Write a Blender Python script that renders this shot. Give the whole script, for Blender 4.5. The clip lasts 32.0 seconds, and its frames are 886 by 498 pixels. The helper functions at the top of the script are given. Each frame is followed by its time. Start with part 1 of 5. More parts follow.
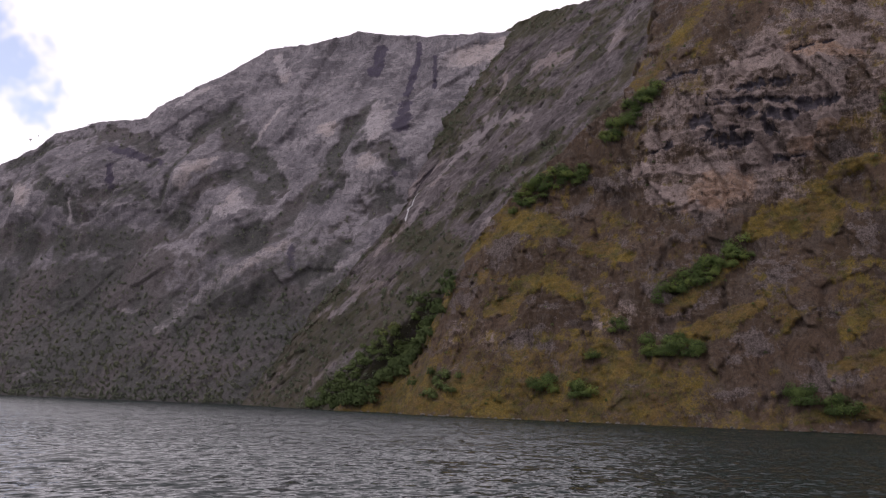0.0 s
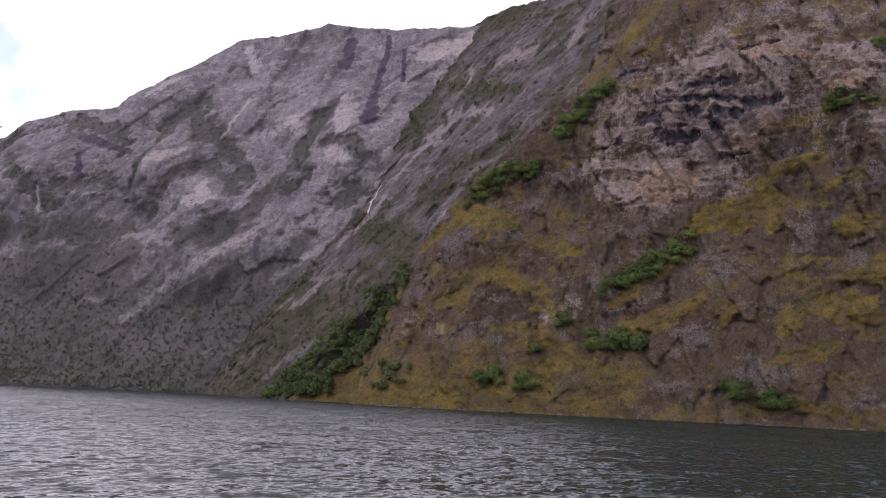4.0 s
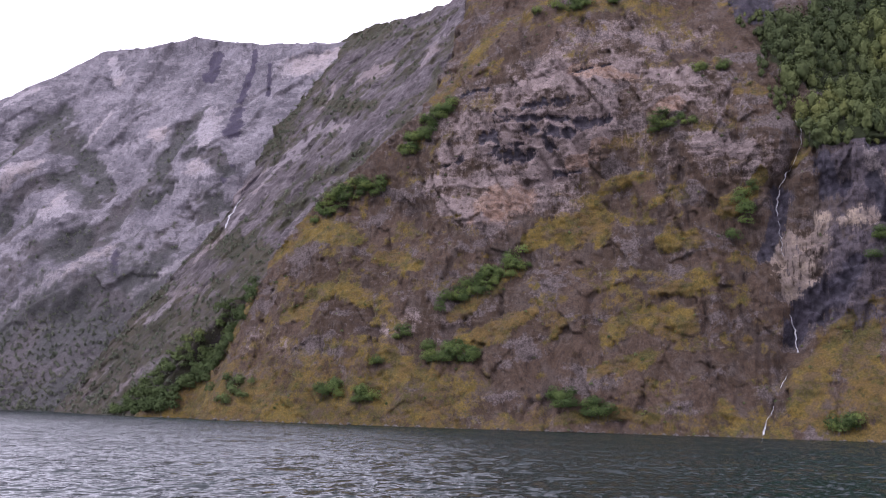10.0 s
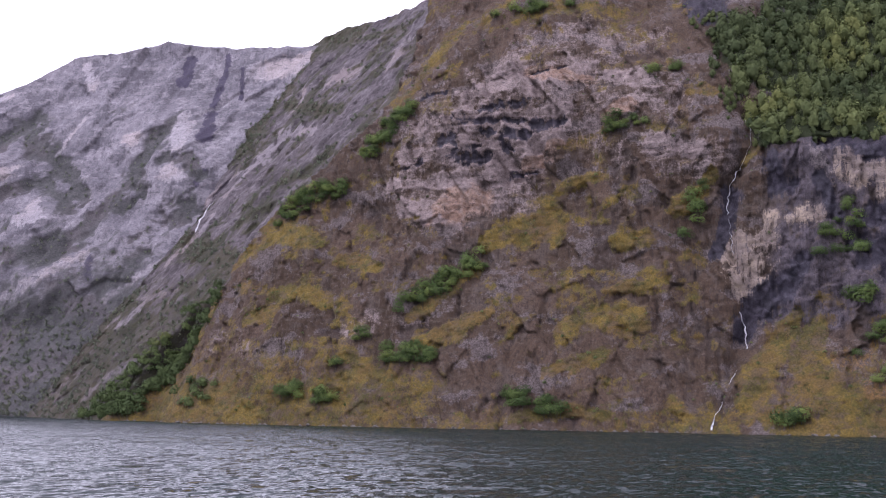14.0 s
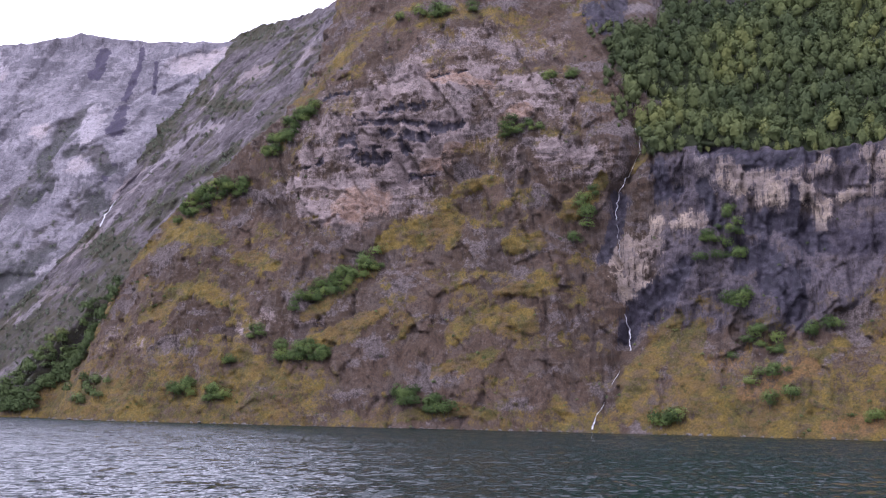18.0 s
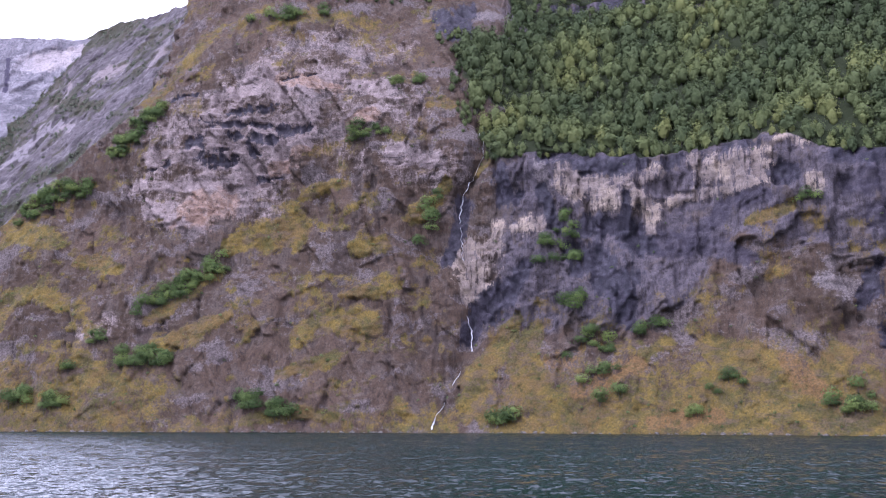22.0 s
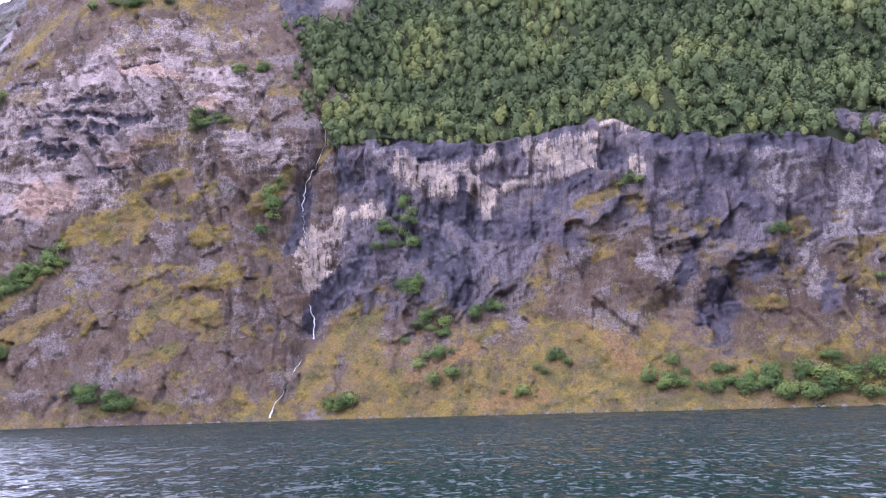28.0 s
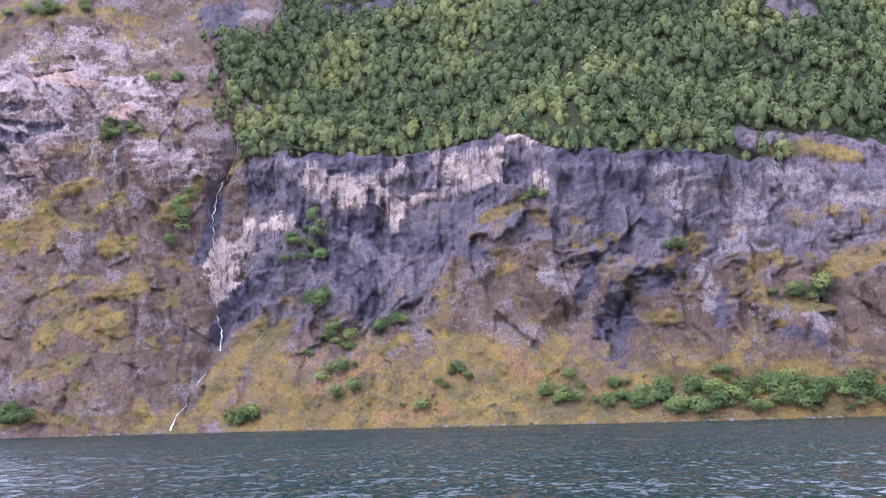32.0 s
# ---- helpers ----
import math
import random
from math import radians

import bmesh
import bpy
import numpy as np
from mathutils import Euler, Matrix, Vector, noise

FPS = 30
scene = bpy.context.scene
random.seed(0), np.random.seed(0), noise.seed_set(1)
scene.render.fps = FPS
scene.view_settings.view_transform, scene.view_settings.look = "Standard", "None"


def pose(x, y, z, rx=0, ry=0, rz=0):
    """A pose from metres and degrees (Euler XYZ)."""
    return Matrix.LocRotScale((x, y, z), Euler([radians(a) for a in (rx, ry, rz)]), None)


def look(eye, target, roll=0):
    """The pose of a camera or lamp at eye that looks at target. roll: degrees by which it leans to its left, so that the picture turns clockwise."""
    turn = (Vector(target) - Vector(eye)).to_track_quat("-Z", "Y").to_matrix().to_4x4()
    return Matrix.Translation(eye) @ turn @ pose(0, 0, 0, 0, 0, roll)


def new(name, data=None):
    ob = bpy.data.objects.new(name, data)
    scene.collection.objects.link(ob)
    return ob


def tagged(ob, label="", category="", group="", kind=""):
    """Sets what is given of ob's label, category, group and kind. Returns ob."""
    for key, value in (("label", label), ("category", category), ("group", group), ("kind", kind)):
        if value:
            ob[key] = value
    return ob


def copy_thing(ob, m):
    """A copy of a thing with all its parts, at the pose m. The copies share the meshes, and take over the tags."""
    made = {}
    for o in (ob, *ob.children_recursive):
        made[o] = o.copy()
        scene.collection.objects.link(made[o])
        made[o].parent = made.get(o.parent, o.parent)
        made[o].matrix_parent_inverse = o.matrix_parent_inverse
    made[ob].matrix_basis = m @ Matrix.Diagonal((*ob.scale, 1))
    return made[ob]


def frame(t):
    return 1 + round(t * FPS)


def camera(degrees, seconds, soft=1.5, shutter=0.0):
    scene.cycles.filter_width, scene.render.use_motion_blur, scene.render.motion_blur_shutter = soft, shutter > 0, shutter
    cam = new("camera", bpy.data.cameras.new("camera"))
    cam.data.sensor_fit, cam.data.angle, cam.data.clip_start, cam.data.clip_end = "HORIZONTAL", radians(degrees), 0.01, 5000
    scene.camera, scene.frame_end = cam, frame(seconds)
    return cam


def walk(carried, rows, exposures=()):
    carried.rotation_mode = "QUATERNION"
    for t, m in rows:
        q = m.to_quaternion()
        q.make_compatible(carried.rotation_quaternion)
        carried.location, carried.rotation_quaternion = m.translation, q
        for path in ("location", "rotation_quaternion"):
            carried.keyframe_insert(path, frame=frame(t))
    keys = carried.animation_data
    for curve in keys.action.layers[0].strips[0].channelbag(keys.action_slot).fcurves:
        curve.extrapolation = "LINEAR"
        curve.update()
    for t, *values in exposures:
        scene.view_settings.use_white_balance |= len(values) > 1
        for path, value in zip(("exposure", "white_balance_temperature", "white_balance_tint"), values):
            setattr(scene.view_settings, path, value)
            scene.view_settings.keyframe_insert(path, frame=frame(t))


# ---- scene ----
cam = camera(47.18, 32.0, soft=1.2)
# the boat's way along the fjord: seconds, eye, point looked at, roll
PATH = [
    (0.0, (0.00, 0.00, 6.05), (-42.529, 89.247, 21.097), 2.042),
    (0.5, (2.36, 0.19, 6.05), (-40.423, 89.331, 21.011), 2.197),
    (1.0, (4.71, 0.37, 6.05), (-38.581, 89.288, 20.883), 2.342),
    (1.5, (7.04, 0.54, 6.05), (-35.562, 89.787, 20.878), 2.367),
    (2.0, (9.36, 0.70, 6.05), (-33.288, 89.982, 20.505), 2.398),
    (2.5, (11.67, 0.84, 6.05), (-31.025, 90.133, 20.324), 2.712),
    (3.0, (13.97, 0.97, 6.05), (-28.075, 90.568, 20.365), 2.459),
    (3.5, (16.25, 1.09, 6.05), (-25.435, 90.841, 20.444), 2.457),
    (5.5, (25.31, 1.47, 6.05), (-13.618, 92.615, 19.356), 2.523),
    (6.0, (27.56, 1.54, 6.05), (-10.268, 93.295, 18.295), 2.272),
    (6.5, (29.81, 1.60, 6.05), (-6.822, 93.820, 18.459), 2.179),
    (7.0, (32.05, 1.65, 6.05), (-3.892, 94.040, 19.204), 2.154),
    (7.5, (34.28, 1.69, 6.05), (-0.602, 94.360, 20.060), 1.952),
    (8.0, (36.52, 1.73, 6.05), (2.291, 94.576, 20.480), 1.788),
    (8.5, (38.75, 1.76, 6.05), (5.058, 94.700, 21.096), 1.681),
    (9.0, (40.99, 1.78, 6.05), (8.527, 95.101, 21.442), 1.506),
    (9.5, (43.22, 1.79, 6.05), (10.873, 95.092, 21.799), 1.682),
    (10.0, (45.46, 1.79, 6.05), (13.955, 95.333, 22.112), 1.609),
    (10.5, (47.70, 1.79, 6.05), (16.608, 95.498, 21.944), 1.452),
    (11.0, (49.94, 1.78, 6.05), (18.732, 95.479, 21.772), 1.269),
    (11.5, (52.19, 1.77, 6.05), (21.253, 95.569, 21.691), 1.044),
    (12.0, (54.44, 1.75, 6.05), (23.762, 95.637, 21.671), 1.221),
    (12.5, (56.70, 1.72, 6.05), (26.002, 95.561, 21.931), 1.234),
    (13.0, (58.97, 1.69, 6.05), (28.191, 95.493, 22.002), 1.146),
    (13.5, (61.25, 1.66, 6.05), (30.379, 95.391, 22.225), 1.055),
    (14.0, (63.53, 1.62, 6.05), (32.692, 95.371, 22.165), 0.874),
    (14.5, (65.83, 1.58, 6.05), (36.114, 95.671, 22.278), 0.883),
    (16.5, (75.14, 1.37, 6.05), (46.958, 95.884, 22.578), 0.730),
    (17.0, (77.50, 1.31, 6.05), (49.695, 95.934, 22.588), 0.907),
    (17.5, (79.87, 1.25, 6.05), (53.651, 96.444, 21.874), 1.276),
    (18.0, (82.27, 1.19, 6.05), (57.796, 96.790, 22.210), 1.194),
    (18.5, (84.68, 1.12, 6.05), (59.240, 96.536, 21.831), 0.652),
    (19.0, (87.11, 1.06, 6.05), (64.705, 97.031, 22.989), 1.100),
    (19.5, (89.56, 0.99, 6.05), (69.746, 97.880, 20.874), 1.332),
    (20.0, (92.03, 0.92, 6.05), (72.360, 97.637, 22.158), 0.134),
    (20.5, (94.53, 0.86, 6.05), (77.125, 98.047, 21.896), 1.346),
    (21.0, (97.04, 0.79, 6.05), (82.303, 98.410, 21.952), 0.831),
    (21.5, (99.58, 0.72, 6.05), (86.065, 98.446, 22.402), 0.440),
    (22.0, (102.15, 0.66, 6.05), (88.649, 98.361, 22.536), 0.063),
    (22.5, (104.73, 0.59, 6.05), (92.050, 98.482, 22.068), 0.432),
    (23.0, (107.35, 0.53, 6.05), (95.504, 98.478, 22.348), 0.602),
    (23.5, (109.99, 0.47, 6.05), (97.926, 98.453, 21.962), 0.582),
    (24.0, (112.66, 0.41, 6.05), (100.107, 98.363, 21.764), 0.659),
    (24.5, (115.36, 0.35, 6.05), (102.500, 98.342, 21.281), 0.673),
    (25.0, (118.09, 0.29, 6.05), (105.128, 98.269, 21.317), 1.021),
    (25.5, (120.85, 0.24, 6.05), (110.506, 98.335, 22.515), 1.048),
    (26.0, (123.65, 0.19, 6.05), (114.575, 98.281, 23.278), 1.086),
    (26.5, (126.47, 0.15, 6.05), (119.235, 98.556, 22.300), -0.412),
    (28.5, (138.12, 0.01, 6.05), (133.395, 98.793, 20.900), -1.828),
    (29.0, (141.12, -0.01, 6.05), (137.089, 98.778, 21.056), -1.728),
    (29.5, (144.17, -0.02, 6.05), (141.067, 98.740, 21.420), -1.726),
    (30.0, (147.25, -0.03, 6.05), (144.053, 98.767, 21.157), -1.778),
    (30.5, (150.37, -0.04, 6.05), (147.762, 98.773, 21.210), -1.804),
    (31.0, (153.54, -0.04, 6.05), (151.515, 98.828, 20.951), -1.548),
    (31.5, (156.74, -0.03, 6.05), (155.698, 98.833, 21.085), -1.518),
    (32.0, (159.99, -0.01, 6.05), (158.860, 98.725, 21.879), -1.618),
]
EXPOSURES = [(0.0, -0.92, 6250, 21), (2.0, -0.82, 6250, 21), (3.5, -0.60, 6100, 23), (6.0, -0.16, 5850, 27), (9.0, 0.02, 5700, 27), (14.0, 0.12, 5600, 27),
             (19.0, 0.40, 5350, 28), (22.0, 0.70, 5180, 29), (26.0, 0.91, 5120, 29), (29.0, 1.24, 5150, 31), (32.0, 1.30, 5120, 31)]
walk(cam, [(t, look(eye, target, roll)) for t, eye, target, roll in PATH], EXPOSURES)


# ---------------------------------------------------------------- node helpers
class Nodes:
    """Short hand for building one node tree."""

    def __init__(self, tree):
        self.tree = tree
        tree.nodes.clear()

    def add(self, kind, **sockets):
        node = self.tree.nodes.new(kind)
        for key, value in sockets.items():
            self.put(node, key.replace("_", " "), value)
        return node

    def put(self, node, key, value):
        socket = node.inputs[int(key)] if key.isdigit() else node.inputs[key]
        if isinstance(value, bpy.types.NodeSocket):
            self.tree.links.new(value, socket)
        else:
            socket.default_value = value

    def math(self, op, a, b=0.0, clamp=False):
        node = self.tree.nodes.new("ShaderNodeMath")
        node.operation, node.use_clamp = op, clamp
        self.put(node, "0", a), self.put(node, "1", b)
        return node.outputs[0]

    def mix(self, fac, a, b, mode="MIX"):
        node = self.tree.nodes.new("ShaderNodeMix")
        node.data_type, node.blend_type = "RGBA", mode
        self.put(node, "0", fac)
        self.put(node, "6", a if isinstance(a, bpy.types.NodeSocket) else (*a, 1))
        self.put(node, "7", b if isinstance(b, bpy.types.NodeSocket) else (*b, 1))
        return node.outputs[2]

    def step(self, value, low, high):
        node = self.tree.nodes.new("ShaderNodeMapRange")
        node.interpolation_type = "SMOOTHSTEP"
        self.put(node, "0", value), self.put(node, "1", low), self.put(node, "2", high)
        return node.outputs[0]

    def attr(self, name):
        node = self.tree.nodes.new("ShaderNodeAttribute")
        node.attribute_name = name
        return node.outputs["Fac"]

    def place(self, scale=(1, 1, 1), turn=(0, 0, 0)):
        coords = self.tree.nodes.new("ShaderNodeTexCoord")
        node = self.tree.nodes.new("ShaderNodeMapping")
        node.inputs["Scale"].default_value = scale
        node.inputs["Rotation"].default_value = turn
        self.tree.links.new(coords.outputs["Object"], node.inputs["Vector"])
        return node.outputs[0]

    def noise(self, where, scale, detail=4.0, rough=0.55, twist=0.0):
        node = self.tree.nodes.new("ShaderNodeTexNoise")
        self.put(node, "Vector", where)
        node.inputs["Scale"].default_value, node.inputs["Detail"].default_value = scale, detail
        node.inputs["Roughness"].default_value, node.inputs["Distortion"].default_value = rough, twist
        return node.outputs["Fac"]

    def cells(self, where, scale, feature="F1"):
        node = self.tree.nodes.new("ShaderNodeTexVoronoi")
        node.feature = feature
        self.put(node, "Vector", where)
        node.inputs["Scale"].default_value = scale
        return node.outputs["Distance"]


def material(name):
    mat = bpy.data.materials.new(name)
    mat.use_nodes = True
    n = Nodes(mat.node_tree)
    out = n.add("ShaderNodeOutputMaterial")
    skin = n.add("ShaderNodeBsdfPrincipled")
    mat.node_tree.links.new(skin.outputs[0], out.inputs["Surface"])
    return mat, n, skin


def bump(n, skin, height, strength, distance):
    node = n.add("ShaderNodeBump", Height=height, Strength=strength, Distance=distance)
    n.put(skin, "Normal", node.outputs[0])


# ---------------------------------------------------------------- sky and sun
world = bpy.data.worlds.new("overcast_sky")
scene.world = world
world.use_nodes = True
n = Nodes(world.node_tree)
sky = n.add("ShaderNodeTexSky")
sky.sky_type, sky.sun_disc = "NISHITA", False
sky.sun_elevation, sky.sun_rotation = radians(50), radians(205)
towards = n.add("ShaderNodeTexCoord").outputs["Generated"]
stretch = n.add("ShaderNodeMapping")
stretch.inputs["Scale"].default_value = (1.0, 1.0, 2.2)
n.put(stretch, "Vector", towards)
puffs = n.noise(stretch.outputs[0], 2.3, 5.0, 0.55, 0.4)
cover = n.step(puffs, 0.22, 0.35)
west = n.tree.nodes.new("ShaderNodeVectorMath")
west.operation = "DOT_PRODUCT"
n.put(west, "0", towards), n.put(west, "1", Vector((-0.741, 0.612, 0.276)).normalized())
gap = n.math("ADD", west.outputs["Value"], n.math("MULTIPLY", n.math("SUBTRACT", n.noise(towards, 9.0, 4, 0.6), 0.5), 0.012))
cover = n.math("MULTIPLY", cover, n.math("SUBTRACT", 1.0, n.math("MULTIPLY", n.step(gap, 0.9982, 1.0), 0.7)))
blue = n.mix(1.0, sky.outputs[0], (0.36, 0.36, 0.36), "MULTIPLY")
cloud = n.mix(n.step(puffs, 0.40, 0.75), (1.12, 1.065, 1.06), (1.24, 1.175, 1.16))
height = n.step(n.add("ShaderNodeSeparateXYZ", Vector=towards).outputs["Z"], 0.32, 0.80)
light = n.math("SUBTRACT", 2.1, n.math("MULTIPLY", height, 1.3))
cloud = n.mix(1.0, cloud, n.add("ShaderNodeCombineColor", Red=light, Green=light, Blue=light).outputs[0], "MULTIPLY")
back = n.add("ShaderNodeBackground", Color=n.mix(cover, blue, cloud), Strength=1.0)
n.tree.links.new(back.outputs[0], n.add("ShaderNodeOutputWorld").inputs["Surface"])

sun = new("sun", bpy.data.lights.new("sun", "SUN"))
sun.data.energy, sun.data.angle, sun.data.color = 1.5, radians(11), (1.0, 0.95, 0.88)
sun.matrix_world = look((0, 0, 0), (0.50, 0.50, -0.95))


# ---------------------------------------------------------------- noise in numpy
TABLE = np.random.RandomState(7).rand(4096)


def value_noise(x, z, seed=0):
    xi, zi = np.floor(x).astype(np.int64), np.floor(z).astype(np.int64)
    u, w = x - xi, z - zi
    u, w = u * u * u * (u * (u * 6 - 15) + 10), w * w * w * (w * (w * 6 - 15) + 10)

    def corner(i, j):
        return TABLE[((i * 73856093) ^ (j * 19349663) ^ (seed * 83492791)) % 4093]

    low = corner(xi, zi) * (1 - u) + corner(xi + 1, zi) * u
    high = corner(xi, zi + 1) * (1 - u) + corner(xi + 1, zi + 1) * u
    return (low * (1 - w) + high * w) * 2 - 1


def fbm(x, z, octaves=4, seed=0, gain=0.5):
    total, size, norm = 0.0, 1.0, 0.0
    for k in range(octaves):
        total = total + size * value_noise(x + 17.3 * k, z - 9.1 * k, seed + k)
        norm, size, x, z = norm + size, size * gain, x * 2.03, z * 2.03
    return total / norm


def crests(x, z, octaves=4, seed=0):
    """Sharp-crested noise from 0 to 1."""
    total, size, norm = 0.0, 1.0, 0.0
    for k in range(octaves):
        total = total + size * (1 - np.abs(value_noise(x + 5.7 * k, z + 3.3 * k, seed + k)))
        norm, size, x, z = norm + size, size * 0.5, x * 2.1, z * 2.1
    return total / norm


def facets(x, z, seed=0, tilt=0.5):
    """Broken faces: cells with a level and a slope of their own, about -1 to 1."""
    xi, zi = np.floor(x).astype(np.int64), np.floor(z).astype(np.int64)
    best, value = np.full(x.shape, 9.0), np.zeros(x.shape)
    for di in (-1, 0, 1):
        for dj in (-1, 0, 1):
            key = ((xi + di) * 73856093) ^ ((zi + dj) * 19349663) ^ (seed * 83492791)
            dx, dz = xi + di + TABLE[key % 4093] - x, zi + dj + TABLE[(key * 7 + 11) % 4093] - z
            far = dx * dx + dz * dz
            level = (TABLE[(key * 13 + 5) % 4093] - 0.5) * 1.2 + tilt * 3 * ((TABLE[(key * 17 + 3) % 4093] - 0.5) * dx + (TABLE[(key * 19 + 1) % 4093] - 0.62) * dz)
            value = np.where(far < best, level, value)
            best = np.minimum(best, far)
    return value


def smooth(v, low, high):
    t = np.clip((v - low) / (high - low), 0, 1)
    return t * t * (3 - 2 * t)


def blobs(x, z, rows, ragged=0.45, scale=9.0, seed=50):
    """Ragged patches: rows of centre, half sizes and turn in degrees, in the plane of the rock face."""
    best = np.zeros_like(x)
    edge = 1 + ragged * fbm(x / scale, z / scale, 3, seed)
    for cx, cz, rx, rz, turn in rows:
        c, s = math.cos(radians(turn)), math.sin(radians(turn))
        u, v = ((x - cx) * c + (z - cz) * s) / rx, (-(x - cx) * s + (z - cz) * c) / rz
        best = np.maximum(best, smooth(edge - np.sqrt(u * u + v * v) * 0.8, -0.05, 0.35))
    return best


def strokes(x, z, lines, ragged=0.5, scale=12.0, seed=55):
    """Ragged bands along lines through points of place, height and half width; 1 inside, 0 outside."""
    best = np.zeros_like(x)
    edge = 1.08 + ragged * fbm(x / scale, z / scale, 5, seed, 0.68)
    for points in lines:
        reach = 2.4 * max(w for _, _, w in points)
        xs, zs = [q[0] for q in points], [q[1] for q in points]
        near = (x > min(xs) - reach) & (x < max(xs) + reach) & (z > min(zs) - reach) & (z < max(zs) + reach)
        if not near.any():
            continue
        px, pz, rim, most = x[near], z[near], edge[near], best[near]
        for (xa, za, wa), (xb, zb, wb) in zip(points, points[1:]):
            dx, dz = xb - xa, zb - za
            t = np.clip(((px - xa) * dx + (pz - za) * dz) / (dx * dx + dz * dz), 0, 1)
            far = np.hypot(px - xa - t * dx, pz - za - t * dz) / (wa + (wb - wa) * t)
            most = np.maximum(most, smooth(rim - far * 0.62, 0.0, 0.85))
        best[near] = most
    return best


# ---------------------------------------------------------------- lie of the land
SHORE_X = (-1400, -760, -666, -497, -350, -262, -230, -188, -123, -70, -20, 37, 65, 100, 155, 190, 220, 240, 300, 420, 900)
SHORE_Y = (560, 585, 588, 590, 535, 490, 454, 442, 434, 432, 434, 434, 431, 425, 406, 394, 382, 376, 370, 362, 330)
# setback of the slope behind the shore, at heights (LEVELS) and stations along the shore
LEVELS = (0, 15, 40, 80, 110, 124, 140, 165, 200, 235, 340)
STATIONS = {
    -240: (0, 9, 27, 48, 62, 66, 72, 80, 100, 120, 185),
    -150: (0, 9, 19, 38, 54, 60, 65, 72, 90, 112, 170),
    -90: (0, 8, 23, 43, 50, 54, 55, 58, 78, 98, 150),
    -30: (0, 7, 20, 41, 49, 52, 53, 53, 74, 94, 150),
    12: (0, 8, 22, 36, 41, 42, 43, 50, 78, 100, 165),
    48: (0, 13, 31, 36, 38, 40, 43, 55, 82, 108, 180),
    78: (0, 9, 28, 34, 36, 38, 48, 74, 106, 134, 220),
    110: (0, 8, 26, 33, 39, 42, 60, 86, 115, 143, 235),
    150: (0, 11, 30, 40, 44, 47, 64, 90, 120, 148, 240),
    190: (0, 12, 23, 29, 33, 38, 58, 86, 116, 145, 240),
    225: (0, 13, 26, 30, 34, 40, 58, 86, 117, 148, 240),
    260: (0, 12, 19, 22, 25, 44, 60, 82, 110, 138, 235),
    300: (0, 6, 11, 23, 38, 48, 58, 74, 100, 128, 230),
    480: (0, 8, 18, 30, 48, 58, 68, 86, 116, 146, 250),
}
BUTTRESS_Z = (0, 24, 57, 82, 105, 112, 150, 182, 230, 340)
BUTTRESS_X = (-300, -272, -242, -226, -214, -205, -162, -130, -130, -125)
LIP_X = (40, 60, 90, 118, 144, 168, 190, 204, 243, 277, 329, 520)
LIP_Z = (150, 128, 130, 126, 124, 127, 126, 116, 108, 103, 100, 100)


def setback(x, z):
    along, table, up = np.array(list(STATIONS), float), np.array(list(STATIONS.values()), float), np.array(LEVELS, float)
    x, z = np.clip(x, along[0], along[-1]), np.clip(z, up[0], up[-1])
    i, j = np.clip(np.searchsorted(along, x) - 1, 0, len(along) - 2), np.clip(np.searchsorted(up, z) - 1, 0, len(up) - 2)
    u, w = (x - along[i]) / (along[i + 1] - along[i]), (z - up[j]) / (up[j + 1] - up[j])
    u = u * u * (3 - 2 * u)
    return (table[i, j] * (1 - u) + table[i + 1, j] * u) * (1 - w) + (table[i, j + 1] * (1 - u) + table[i + 1, j + 1] * u) * w


# bands of the near face: place along the shore, height, half width
SCAR = [
    [(-85, 171, 8.9), (-66, 181, 10.2), (-39, 176, 10), (-23, 183, 7.7)], [(-110, 159, 6), (-82, 154, 8.8), (-54, 150, 9.9), (-30, 158, 8.1)],
    [(-118, 141, 5.4), (-90, 139, 8.2), (-59, 137, 10.4), (-39, 144, 6.9)], [(-125, 126, 3.6), (-95, 124, 6.4), (-64, 123, 6.9), (-47, 129, 4)],
    [(-118, 112, 4.7), (-90, 111, 7.5), (-66, 114, 5.7)], [(-85, 103, 5.1), (-101, 104, 4)], [(0, 157, 4.6), (-12, 154, 4)], [(-16, 179, 4.1), (3, 174, 5.8)],
    [(14, 134, 5), (34, 131, 3.9)]]
EXPOSED = [[(-105, 150, 24), (-40, 165, 26), (8, 165, 20)], [(-100, 118, 14), (-40, 122, 12)], [(0, 132, 12), (36, 126, 9)], [(-60, 205, 9), (10, 196, 10)], [(-215, 45, 7), (-196, 38, 6)], [(-130, 48, 5), (-95, 52, 3)]]
WARM = [[(-95, 110, 7.5), (-74, 111, 7.4), (-76, 100, 4)], [(-12, 153, 3.4), (0, 157, 3.4)], [(-53, 130, 2.9), (-24, 137, 3.4), (-38, 138, 2.9)], [(-50, 184, 4.2), (-21, 174, 3.5)]]
